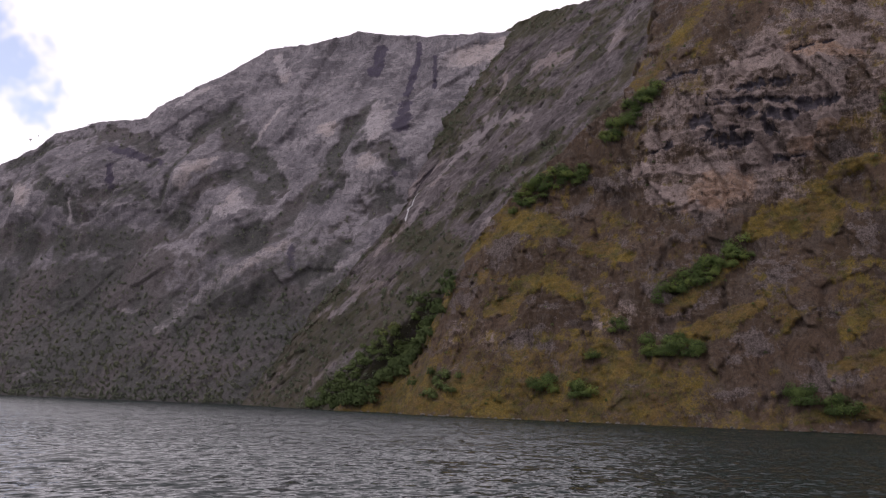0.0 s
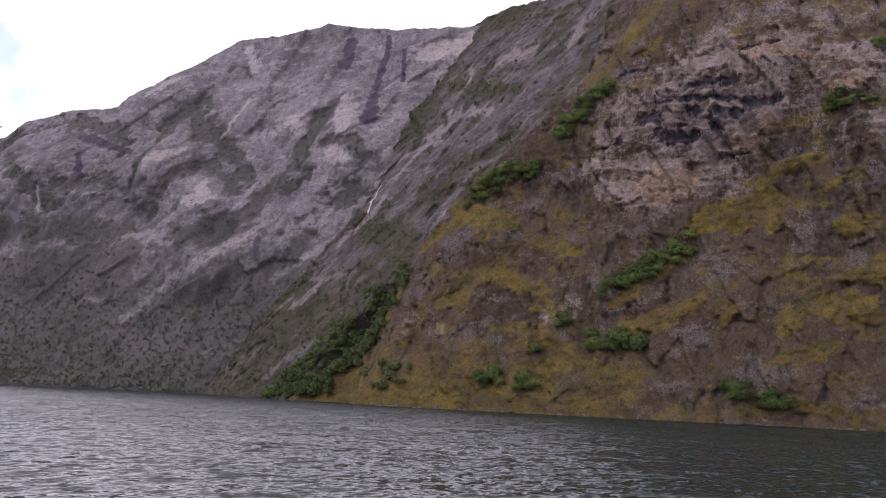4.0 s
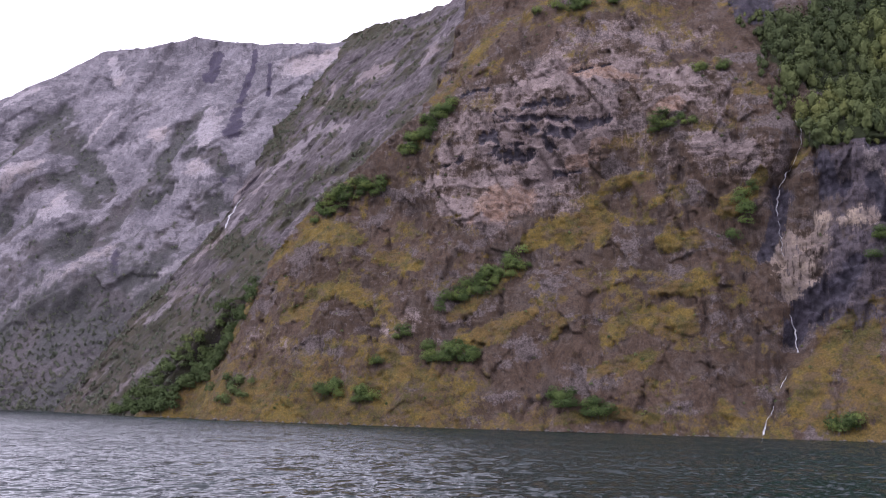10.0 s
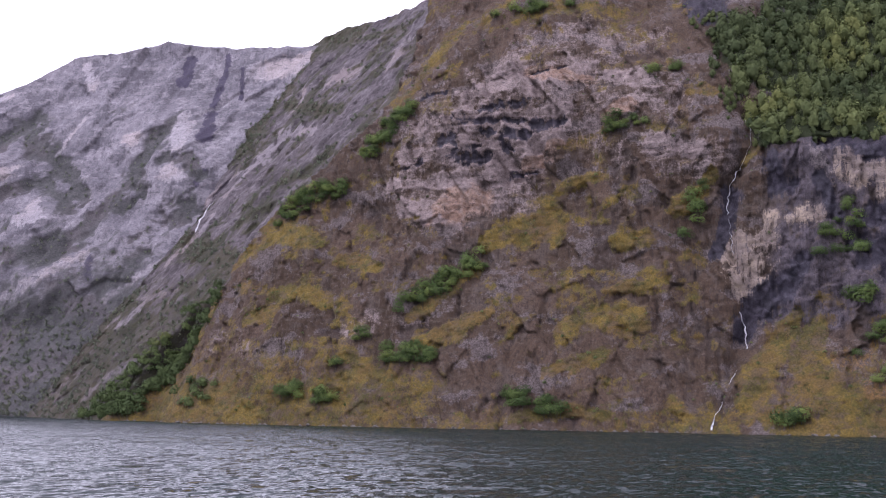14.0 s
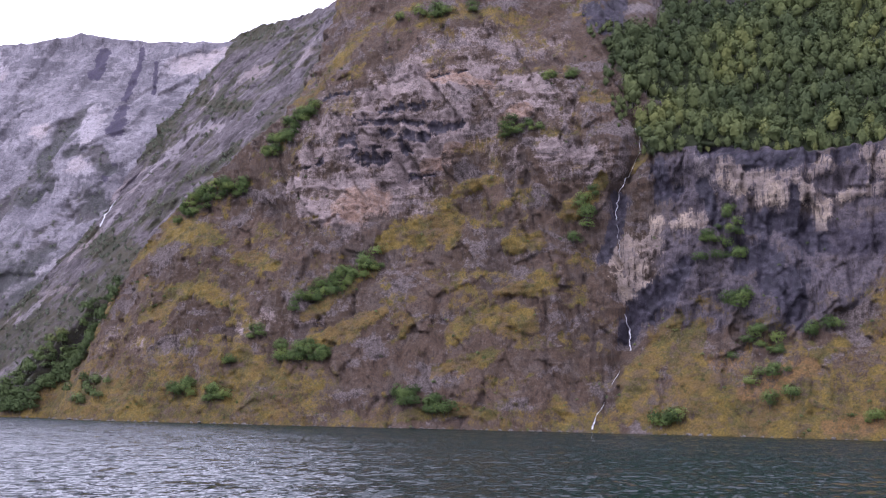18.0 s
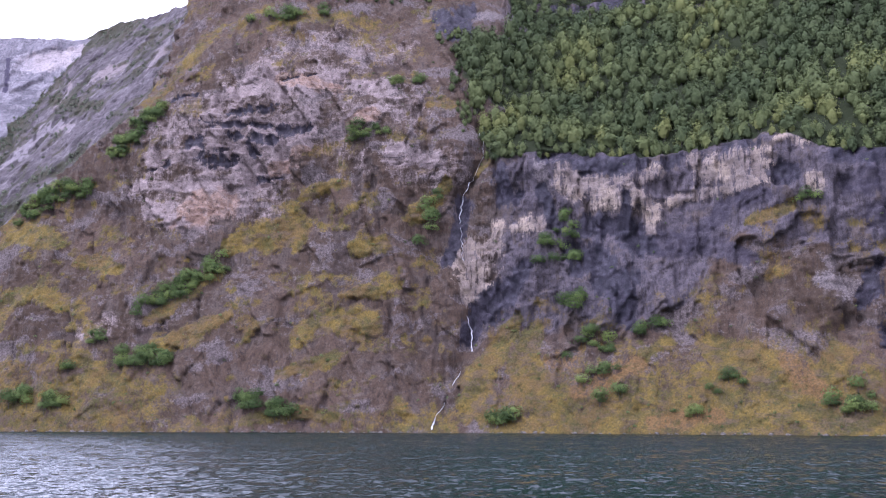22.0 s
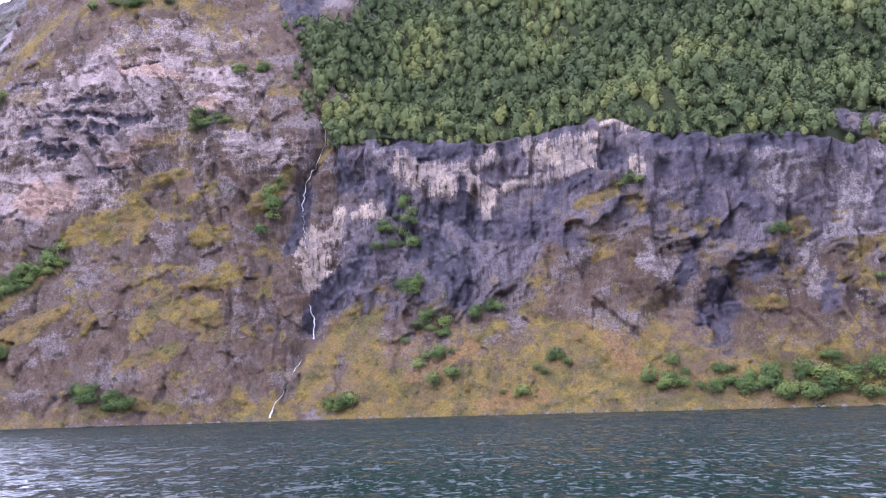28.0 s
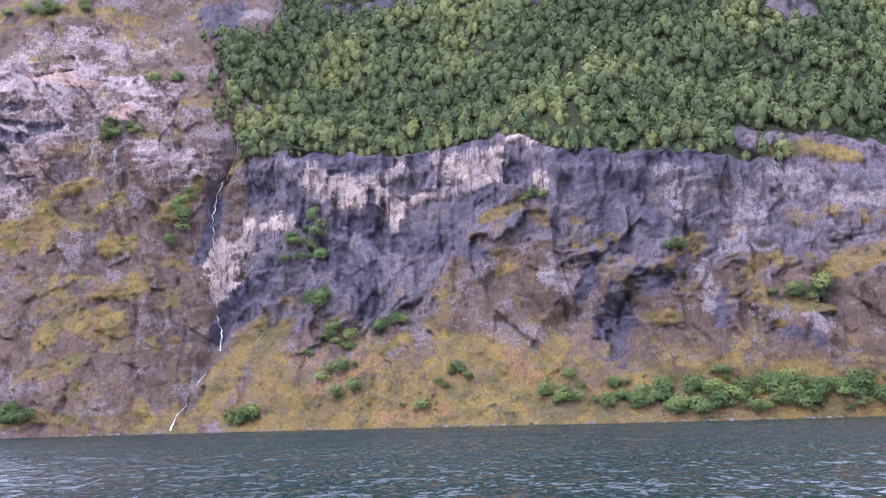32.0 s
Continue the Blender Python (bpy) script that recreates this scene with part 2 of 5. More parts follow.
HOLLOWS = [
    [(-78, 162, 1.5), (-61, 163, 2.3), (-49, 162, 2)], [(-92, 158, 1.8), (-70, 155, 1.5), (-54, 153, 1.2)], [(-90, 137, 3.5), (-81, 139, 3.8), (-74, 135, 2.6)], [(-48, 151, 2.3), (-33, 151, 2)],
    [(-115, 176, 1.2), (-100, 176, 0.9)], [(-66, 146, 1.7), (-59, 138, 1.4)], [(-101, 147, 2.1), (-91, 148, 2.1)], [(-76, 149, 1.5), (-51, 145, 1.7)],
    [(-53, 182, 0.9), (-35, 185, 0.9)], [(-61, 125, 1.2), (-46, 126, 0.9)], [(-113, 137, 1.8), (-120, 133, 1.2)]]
CREAM = [
    [(46, 81, 5.3), (51, 82, 8), (53, 74, 7.4), (51, 64, 5.3)], [(64, 96, 2.7), (60, 84, 4.8)], [(82, 95, 4.2), (72, 94, 2.6)],
    [(93, 122, 2.7), (97, 111, 5.8), (107, 113, 5.3), (115, 106, 6.3), (123, 113, 3.7)], [(127, 104, 3.6), (134, 99, 4.1), (134, 90, 3.1)], [(135, 117, 3.7), (131, 113, 2.6)],
    [(153, 120, 3.1), (157, 115, 5.7), (165, 113, 6.6), (175, 115, 5.5), (181, 110, 3)], [(142, 102, 2.1), (160, 105, 2.8), (182, 105, 1.7)],
    [(186, 124, 2), (190, 126, 2.5), (195, 120, 2)], [(198, 105, 2.4), (199, 98, 1.7)]]
ASHEN = [
    [(244, 101, 1.8), (251, 99, 3.6), (251, 88, 5)], [(249, 82, 3.2), (257, 92, 4.5)], [(279, 75, 5.8), (277, 87, 4), (270, 92, 3.2)], [(290, 99, 4.1), (299, 95, 5.5), (306, 91, 3.6)],
    [(312, 86, 4), (330, 84, 4.4)], [(270, 68, 3.5), (280, 65, 4.8)], [(230, 106, 2.3), (234, 100, 1.9)], [(206, 57, 4.2), (198, 60, 3.3)],
    [(258, 60, 3.5), (260, 44, 3.1)], [(297, 35, 4.6), (294, 38, 3.4)], [(83, 124, 3.2), (87, 112, 2.1)], [(48, 228, 3), (56, 230, 4)]]
SOAKED = [
    [(64, 123, 3.8), (70, 109, 5.3)], [(77, 75, 3.7), (71, 67, 4.2), (65, 60, 6.2), (54, 54, 6.3), (50, 42, 3.6)], [(46, 107, 3.8), (44, 90, 2.7), (39, 80, 2.1)], [(85, 112, 2.7), (91, 93, 2.6)],
    [(104, 123, 4.8), (118, 121, 5.8), (131, 122, 4.2)], [(143, 121, 3.7), (147, 123, 2.6)], [(122, 106, 2.3), (123, 90, 2.6)], [(186, 109, 5.4), (190, 108, 3.9)],
    [(105, 92, 5.7), (118, 92, 4.6), (128, 82, 5.1)], [(107, 78, 7.7), (118, 64, 9.1), (121, 51, 6)], [(97, 82, 3.6), (101, 71, 3.1)], [(30, 226, 6), (38, 214, 7), (40, 232, 5)]]
DAMP = [
    [(139, 82, 6.6), (151, 83, 6.1), (167, 99, 3.5), (179, 98, 2.9)], [(210, 101, 5.2), (226, 101, 8), (236, 93, 6), (241, 77, 4.5)], [(220, 85, 6.1), (230, 72, 5.1)], [(251, 105, 3.7), (271, 103, 2.3)],
    [(266, 48, 3.1), (262, 37, 2.2)], [(293, 29, 2.9), (285, 32, 2.1)], [(159, 80, 5), (173, 72, 3.4)], [(205, 112, 4), (240, 107, 4)]]
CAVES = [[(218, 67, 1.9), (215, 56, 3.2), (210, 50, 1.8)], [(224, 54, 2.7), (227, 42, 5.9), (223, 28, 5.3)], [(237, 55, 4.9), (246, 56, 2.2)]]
GRASS = [
    [(-205, 108, 4.4), (-181, 102, 5.5), (-164, 95, 3)], [(-226, 85, 2.4), (-216, 93, 4), (-202, 102, 3.8)], [(-151, 85, 2.9), (-137, 82, 3.5), (-127, 79, 2)], [(-184, 66, 4.1), (-170, 68, 6.4), (-151, 61, 3.4)],
    [(-198, 54, 3), (-182, 58, 2.9)], [(-69, 89, 3.3), (-58, 95, 7.2), (-41, 100, 7.2), (-35, 91, 3.8)], [(-34, 117, 3.3), (-20, 121, 3.3), (-11, 121, 2.2)], [(-104, 52, 2.2), (-89, 63, 3.3), (-74, 78, 2.8)],
    [(-96, 41, 3.7), (-77, 47, 4.3), (-64, 54, 2.1)], [(-28, 43, 3.6), (-16, 51, 6.7), (-1, 53, 6.6), (7, 45, 3)], [(-34, 25, 2), (-20, 30, 4), (-8, 34, 3)]]
GRASS_LOW = [
    [(-109, 24, 3.7), (-126, 24, 3.7), (-140, 16, 4.3)], [(-195, 15, 5.6), (-221, 12, 6.3), (-264, 16, 4.4)], [(-170, 5, 2.7), (-206, 7, 3.9), (-268, 2, 2.5)], [(-246, 40, 4), (-238, 52, 3), (-231, 62, 1.9)],
    [(21, 101, 3.7), (31, 109, 4.2), (39, 117, 2.6)], [(-5, 86, 3.2), (8, 88, 3.1)], [(11, 66, 2.6), (-9, 63, 2.1)], [(-47, 5, 2), (-23, 9, 2.9), (-6, 7, 1.9)], [(20, 12, 2.8), (29, 5, 1.9)],
    [(-122, 29, 2.7), (-135, 35, 2.7)]]
GRASS_HIGH = [[(-8, 221, 3.6), (-26, 227, 3.1), (-63, 225, 5)], [(29, 163, 2.7), (42, 161, 2.2)], [(-103, 217, 5.1), (-119, 193, 4.4), (-130, 176, 3.8)]]
MEADOW = [
    [(73, 51, 2.1), (65, 39, 5.1), (57, 23, 6), (51, 13, 3.9)], [(81, 46, 3.6), (75, 30, 6.5), (85, 15, 6.8)], [(100, 5, 2.8), (120, 9, 5.1), (143, 9, 5.5), (157, 6, 3.6)], [(114, 21, 2.4), (128, 33, 2.9), (138, 38, 2.9)],
    [(158, 35, 5.8), (174, 26, 6.9), (180, 14, 6.8)], [(148, 25, 3.3), (157, 15, 5.1)], [(168, 8, 3.6), (190, 8, 4.4), (210, 3, 3)], [(201, 29, 5), (194, 20, 4.5)], [(226, 3, 2.1), (250, 1, 2.1), (280, 1, 2), (313, 2, 2.4)]]
MEADOW_HIGH = [
    [(174, 89, 2.2), (188, 92, 2.2)], [(287, 107, 2.3), (306, 109, 3.2), (325, 103, 1.8)], [(301, 55, 3), (315, 60, 4.3), (325, 63, 3)], [(291, 42, 2.6), (302, 40, 1.7)],
    [(280, 17, 3.4), (306, 16, 3.3)], [(58, 129, 1.9), (53, 123, 1.4)], [(265, 22, 3), (250, 18, 2.6)], [(236, 41, 1.8), (247, 40, 1.8)]]
RUST = [[(99, 17, 3.4), (114, 26, 4.8), (126, 28, 3.9)], [(129, 5, 2.3), (153, 7, 3.2)], [(181, 30, 3.7), (187, 21, 4.5), (197, 13, 2.2)], [(90, 30, 4), (98, 37, 3.5)]]
CLEARINGS = [(60, 156, 8, 6, 20), (48, 228, 20, 14, 0), (200, 229, 26, 5, 0), (325, 190, 12, 8, 0), (312, 108, 36, 7.5, -12), (116, 244, 30, 5, 0)]


def near_masks(x, z):
    """What covers the near face, each from 0 to 1."""
    rough = fbm(x / 14, z / 10, 4, 61)
    fine = fbm(x / 3.5, z / 3.5, 3, 64)
    lip = np.interp(x, LIP_X, LIP_Z)
    treeline = np.interp(z, (125, 168, 203, 212, 245, 340), (58, 50, 34, 62, 62, 30))
    wood = smooth(z - lip - 2.5 * fbm(x / 7, x / 31, 3, 66), -0.5, 2.0) * smooth(x - treeline + 5 * rough, -3, 3) * (1 - blobs(x, z, CLEARINGS, 0.5, 8, 91))
    scar = np.clip(1.25 * strokes(x, z, SCAR, 0.7, 13, 70), 0, 1)
    scar = np.maximum(scar, 0.46 * strokes(x, z, EXPOSED, 1.2, 18, 69))
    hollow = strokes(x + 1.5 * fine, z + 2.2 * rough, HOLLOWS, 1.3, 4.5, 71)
    warm = strokes(x, z, WARM, 0.8, 12, 72)
    cream, ashen = strokes(x, z, CREAM, 0.55, 6, 73), strokes(x, z, ASHEN, 0.7, 7, 75)
    wet_dark, damp = strokes(x, z, SOAKED, 0.5, 7, 74), strokes(x, z, DAMP, 0.6, 9, 79)
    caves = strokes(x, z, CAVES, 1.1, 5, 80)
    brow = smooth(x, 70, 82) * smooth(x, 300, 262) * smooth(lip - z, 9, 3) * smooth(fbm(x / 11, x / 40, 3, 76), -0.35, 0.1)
    # caves and hollows get shade painted through this layer; the brow is darkened too
    wet_dark = np.maximum(np.maximum(wet_dark, caves), np.maximum(0.8 * brow, 0.75 * hollow))
    grass = np.maximum(np.maximum(strokes(x, z, GRASS, 0.8, 10, 77), strokes(x, z, GRASS_LOW, 0.8, 10, 78)), 0.5 * strokes(x, z, GRASS_HIGH, 0.8, 10, 81))
    meadow = np.maximum(strokes(x, z, MEADOW, 0.7, 9, 82), strokes(x, z, MEADOW_HIGH, 0.6, 8, 83))
    stray = 0.55 * smooth(rough + 0.5 * fine, 0.05, 0.55) * (smooth(x, 55, 20) * (1 - scar) + smooth(x, 60, 80) * smooth(z - np.interp(x, (140, 165), (0, 30)), 70, 40))
    low = smooth(z, 14, 5) * smooth(rough + fine * 0.4, -0.35, 0.1) * (0.35 + 0.5 * smooth(x, 30, 60))
    low = np.maximum(low, 0.62 * smooth(z + 16 * rough, 46, 14) * smooth(x, -70, -110))
    slope = smooth(x, 62, 80) * smooth(z + 9 * rough, np.interp(x, (60, 90, 120, 170, 215, 330), (44, 40, 36, 48, 40, 30)), 10) * 0.75
    grass = np.maximum(np.maximum(np.clip(1.3 * np.maximum(grass, meadow), 0, 1), stray), np.maximum(low, slope))
    bare = smooth(x, 56, 70) * smooth(z + 10 * rough - np.interp(x, (60, 140, 165, 200, 240, 330), (34, 38, 74, 66, 50, 54)), 0, 18)
    lean = x + np.interp(x, (-200, 0, 60), (0.35, 0.15, 0.0)) * z + 2.5 * fbm(x / 9, z / 14, 3, 85)
    gully = smooth(crests(lean / 15, z / 75, 4, 86), 0.66, 0.9) * smooth(fbm(x / 26, z / 30, 3, 87), -0.45, 0.2)
    keep = (1 - 0.8 * np.maximum(wet_dark, cream)) * (1 - wood)
    return {"pale": scar * (1 - 0.35 * hollow), "warm": warm, "cream": cream * (1 - wood), "ashen": ashen * (1 - wood), "wet_dark": wet_dark * (1 - wood), "damp": damp * (1 - wood),
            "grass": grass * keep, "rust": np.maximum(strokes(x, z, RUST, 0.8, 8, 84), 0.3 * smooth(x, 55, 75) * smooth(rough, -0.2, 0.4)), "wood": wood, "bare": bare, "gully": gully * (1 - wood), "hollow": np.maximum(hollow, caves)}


def near_plain(x, z):
    return np.interp(np.maximum(x, -262), SHORE_X, SHORE_Y) + setback(x, z) + 0.8 * np.maximum(0, z - 340)


def near_face(x, z):
    base = near_plain(x, z)
    over = np.maximum(0, np.interp(z, BUTTRESS_Z, BUTTRESS_X) + 11 * fbm(z / 17, z * 0 + 3, 5, 5, 0.6) - x)
    return base + 2.2 * over + 0.03 * over * over


def near_surface(x, z):
    """Depth of the near rock face with all its relief, and what covers it."""
    m = near_masks(x, z)
    grass, wood, bare = m["grass"], m["wood"], m["bare"]
    rock = (1 - 0.4 * grass) * (1 - 0.85 * wood)
    big = 5.0 * fbm(x / 46, z / 52, 3, 11) * smooth(z, 4, 40)
    crag = 3.2 * (crests((x + 0.45 * z) / 24, (z - 0.35 * x) / 36, 5, 21) - 0.6) * (1 - 0.5 * bare)
    flutes = 1.2 * fbm(x / 3.2, z / 22, 4, 31, 0.6) * (0.6 + 0.8 * bare)
    # broken beds: ledges with hanging blocks
    warp = z + 2.2 * fbm(x / 50, z / 30, 2, 41) + 0.6 * fbm(x / 6, z / 6, 3, 42) - 0.05 * x
    step = 4.6
    tall = 0.25 + 1.3 * smooth(value_noise(np.floor((x + 2 * fbm(x / 8, z / 8, 2, 48)) / 11) * 1.7, np.floor(warp / step) * 3.3, 46), -0.3, 0.7)
    ledge = 1.7 * ((warp / step) % 1.0) ** 1.5 * tall
    block = 0.9 * value_noise(np.floor((x + 1.2 * fbm(x / 4, z / 4, 2, 44)) / 3.1) * 3.1, np.floor(warp / step) * 2.7, 45)
    broken = 0.14 + 0.55 * m["pale"] + 0.2 * m["ashen"]
    a, b = x + (0.4 - 0.3 * bare) * z + 1.1 * fbm(x / 7, z / 7, 2, 26), z - 0.3 * x + 1.1 * fbm(x / 7, z / 7, 2, 28)
    shards = 2.5 * (1 - 0.75 * grass) * facets(a / 14, b / 27, 25, 0.8) + 1.25 * facets(a / 5.6, b / 12, 27, 0.7) + (0.2 + 0.3 * bare) * facets(x / 2.1, z / 3.6, 29, 0.5)
    fine = 0.6 * fbm(x / 2.2, z / 3.6, 4, 51, 0.7) + 1.3 * fbm(a / 9, b / 15, 5, 52, 0.62)
    pits = 1.6 * m["hollow"] ** 2 + 2.6 * m["gully"] * (1 - grass) + 1.6 * m["wet_dark"] * bare - 1.3 * m["cream"]
    pits += 9 * np.exp(-((x - 227 - 0.25 * (z - 38)) / 7) ** 2 - ((z - 40) / 14) ** 2)
    groove = np.interp(z, (10, 20, 50, 77, 97, 112, 130, 146, 175), (40, 43, 53, 47, 44, 46, 56, 54, 50))
    pits += 6.0 * np.exp(-np.abs((x - groove) / 4.5) ** 1.5) * smooth(z, 14, 30) * smooth(z, 175, 140)
    vault = np.abs(((x - 205 - 0.15 * z) / 21 + 0.35 * fbm(x / 30, z / 25, 2, 58)) % 2 - 1)
    pits += 4.5 * smooth(vault, 0.2, 0.75) * smooth(z, 20, 44) * smooth(z, 92, 66) * smooth(x, 172, 190) * smooth(x, 285, 262)
    pits += 2.5 * smooth(fbm(x / 9, z / 40, 3, 59), 0.1, 0.35) * smooth(x, 62, 75) * smooth(z, 35, 55) * (1 - wood)
    pits -= 2.2 * smooth(10 - np.abs(x - 297 - 0.2 * (z - 35)), 0, 4) * smooth(9 - np.abs(z - 35 + 0.25 * (x - 297)), 0, 5)
    jut = 3.0 * smooth(z - np.interp(x, LIP_X, LIP_Z), -16, -5) * smooth(x, 62, 85) * (1 - wood)
    relief = big + rock * (crag + (1 + 0.5 * m["pale"]) * shards + flutes + broken * (ledge + block) + fine) + jut + 6.0 * wood * fbm((x + 0.6 * z) / 34, (z - 0.3 * x) / 26, 3, 57) + grass * (0.5 * fbm(x / 2.4, z / 1.6, 3, 55) + 2.4 * (crests((x - 0.9 * z) / 15, (z + 0.5 * x) / 9, 4, 56) - 0.6))
    return near_face(x, z) - relief * smooth(z, -1, 6) + pits, m


def sheet(name, x, y, z, layers=None, mat=None):
    """A grid of points as one mesh object."""
    rows, cols = x.shape
    mesh = bpy.data.meshes.new(name)
    mesh.vertices.add(rows * cols)
    mesh.vertices.foreach_set("co", np.stack([x, y, z], -1).astype(np.float32).ravel())
    a = (np.arange(rows - 1)[:, None] * cols + np.arange(cols - 1)).ravel()
    quads = np.stack([a, a + 1, a + cols + 1, a + cols], 1).astype(np.int32)
    mesh.loops.add(quads.size)
    mesh.polygons.add(len(quads))
    mesh.loops.foreach_set("vertex_index", quads.ravel())
    mesh.polygons.foreach_set("loop_start", np.arange(0, quads.size, 4, dtype=np.int32))
    mesh.update(calc_edges=True)
    for key, values in (layers or {}).items():
        mesh.attributes.new(key, "FLOAT", "POINT").data.foreach_set("value", values.astype(np.float32).ravel())
    if mat:
        mesh.materials.append(mat)
    return new(name, mesh)


# ---------------------------------------------------------------- materials
def scaled(colour, by):
    return tuple(v * by for v in colour)


def over(n, base, mask, colour, most=1.0):
    """Lays a colour over another where a mask says so."""
    return n.mix(n.math("MULTIPLY", mask, most) if most != 1.0 else mask, base, colour)


def frayed(n, mask, noises, low, high):
    """A mask whose rim is broken up by noises, rows of noise and weight; nothing lies outside the mask."""
    inside = n.step(mask, 0.01, 0.14)
    for noise_value, weight in noises:
        mask = n.math("ADD", mask, n.math("MULTIPLY", n.math("SUBTRACT", noise_value, 0.5), weight))
    return n.math("MULTIPLY", n.step(mask, low, high), inside)


def line(n, value, middle, half):
    """Thin lines where a noise crosses a level: 1 on the line."""
    return n.math("SUBTRACT", 1.0, n.step(n.math("ABSOLUTE", n.math("SUBTRACT", value, middle)), half * 0.3, half))


def cliff_material(name):
    """The near face: brown scrubby slopes, grass ledges, fresh scars, cream overhangs, seeping curtains and painted
    shade.
    """
    mat, n, skin = material(name)
    at = n.place()
    broad = n.noise(at, 0.028, 5, 0.6)
    patch = n.noise(at, 0.085, 6, 0.62, 0.3)
    lumps = n.noise(at, 0.28, 8, 0.66, 0.2)
    grain = n.noise(at, 1.15, 7, 0.7)
    fibre = n.noise(n.place((1, 1, 0.16), (0, radians(4), 0)), 0.95, 6, 0.68)
    curtain = n.noise(n.place((1, 1, 0.10), (0, radians(3), 0)), 0.30, 7, 0.66)
    drips = n.noise(n.place((1, 1, 0.09), (0, radians(2), 0)), 0.62, 6, 0.7, 0.3)
    beds = n.noise(n.place((0.26, 0.26, 1.3), (0, radians(-5), 0)), 0.42, 7, 0.68, 0.4)
    slant = n.noise(n.place((0.5, 0.5, 1.2), (0, radians(-34), 0)), 0.22, 7, 0.66, 0.5)
    # scrub-covered slope: brown soil and leafless shrubs, mauve rock showing through
    soil = n.mix(n.step(broad, 0.38, 0.62), (0.060, 0.041, 0.027), (0.088, 0.060, 0.042))
    stone = over(n, soil, n.step(patch, 0.48, 0.64), (0.104, 0.085, 0.074), 0.55)
    stone = over(n, stone, n.step(slant, 0.53, 0.66), (0.132, 0.110, 0.099), 0.45)
    stone = over(n, stone, n.step(lumps, 0.54, 0.68), (0.050, 0.036, 0.028), 0.7)
    ribs = n.noise(n.place((0.55, 0.55, 1.0), (0, radians(-30), 0)), 0.075, 7, 0.64, 0.4)
    stone = over(n, stone, frayed(n, n.step(ribs, 0.44, 0.64), ((lumps, 1.6), (fibre, 0.8)), 0.45, 0.75), n.mix(n.step(grain, 0.4, 0.6), (0.090, 0.074, 0.070), (0.160, 0.135, 0.131)), 0.8)
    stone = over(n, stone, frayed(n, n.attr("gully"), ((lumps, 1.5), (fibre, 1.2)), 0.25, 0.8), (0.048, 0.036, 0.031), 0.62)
    # bare cliff beside the meadow: lilac grey
    lilac = n.mix(n.step(lumps, 0.38, 0.64), (0.070, 0.060, 0.070), (0.128, 0.110, 0.120))
    lilac = over(n, lilac, n.step(curtain, 0.52, 0.62), (0.056, 0.048, 0.058), 0.65)
    lilac = over(n, lilac, n.step(patch, 0.52, 0.64), (0.112, 0.086, 0.066), 0.65)
    stone = n.mix(frayed(n, n.attr("bare"), ((lumps, 1.5), (patch, 1.0)), 0.2, 0.8), stone, lilac)
    # fibres of dead stems and water lines, small shrubs
    stone = over(n, stone, n.step(fibre, 0.54, 0.68), (0.118, 0.097, 0.082), 0.28)
    stone = over(n, stone, n.step(fibre, 0.47, 0.36), (0.040, 0.032, 0.028), 0.45)
    stone = over(n, stone, n.step(n.noise(at, 0.55, 6, 0.72), 0.56, 0.66), (0.033, 0.028, 0.018), 0.65)
    stem = n.noise(n.place((1.3, 1.3, 0.2), (0, radians(5), 0)), 0.5, 6, 0.68, 0.3)
    stone = over(n, stone, n.step(stem, 0.55, 0.63), (0.036, 0.027, 0.024), 0.6)
    stone = over(n, stone, n.step(stem, 0.43, 0.37), (0.128, 0.106, 0.098), 0.4)
    ash = frayed(n, n.attr("ashen"), ((lumps, 2.2), (curtain, 1.4), (grain, 1.2)), 0.30, 0.85)
    stone = over(n, stone, ash, n.mix(n.step(grain, 0.4, 0.62), (0.150, 0.129, 0.128), (0.235, 0.203, 0.194)), 0.65)
    damp = frayed(n, n.attr("damp"), ((curtain, 2.2), (lumps, 1.2)), 0.25, 0.85)
    stone = over(n, stone, damp, n.mix(n.step(lumps, 0.38, 0.66), (0.042, 0.037, 0.051), (0.082, 0.071, 0.084)), 0.9)
    # fresh scar
    fresh = n.mix(n.step(patch, 0.40, 0.62), (0.25, 0.202, 0.188), (0.32, 0.258, 0.24))
    fresh = n.mix(frayed(n, n.attr("warm"), ((lumps, 0.8),), 0.25, 0.75), fresh, n.mix(n.step(lumps, 0.42, 0.62), (0.295, 0.195, 0.142), (0.36, 0.27, 0.217)))
    fresh = over(n, fresh, n.step(lumps, 0.56, 0.68), (0.145, 0.120, 0.117), 0.6)
    fresh = over(n, fresh, n.step(beds, 0.57, 0.66), (0.105, 0.086, 0.088), 0.6)
    fresh = over(n, fresh, n.step(fibre, 0.55, 0.66), (0.37, 0.318, 0.29), 0.28)
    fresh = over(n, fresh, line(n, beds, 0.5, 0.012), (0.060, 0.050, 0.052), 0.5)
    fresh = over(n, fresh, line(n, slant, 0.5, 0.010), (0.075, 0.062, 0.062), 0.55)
    stone = over(n, stone, frayed(n, n.attr("pale"), ((lumps, 2.0), (patch, 1.8), (fibre, 1.2), (beds, 1.4), (grain, 1.0)), 0.20, 1.05), fresh, 0.88)
    # cream rock under the overhang, hung with dark drips
    cream = n.mix(n.step(patch, 0.42, 0.60), (0.225, 0.183, 0.158), (0.35, 0.282, 0.216))
    cream = over(n, cream, n.step(lumps, 0.54, 0.66), (0.23, 0.188, 0.17), 0.65)
    cream = over(n, cream, n.step(drips, 0.535, 0.60), (0.075, 0.065, 0.078), 0.85)
    cream = over(n, cream, line(n, beds, 0.5, 0.014), (0.085, 0.072, 0.075), 0.6)
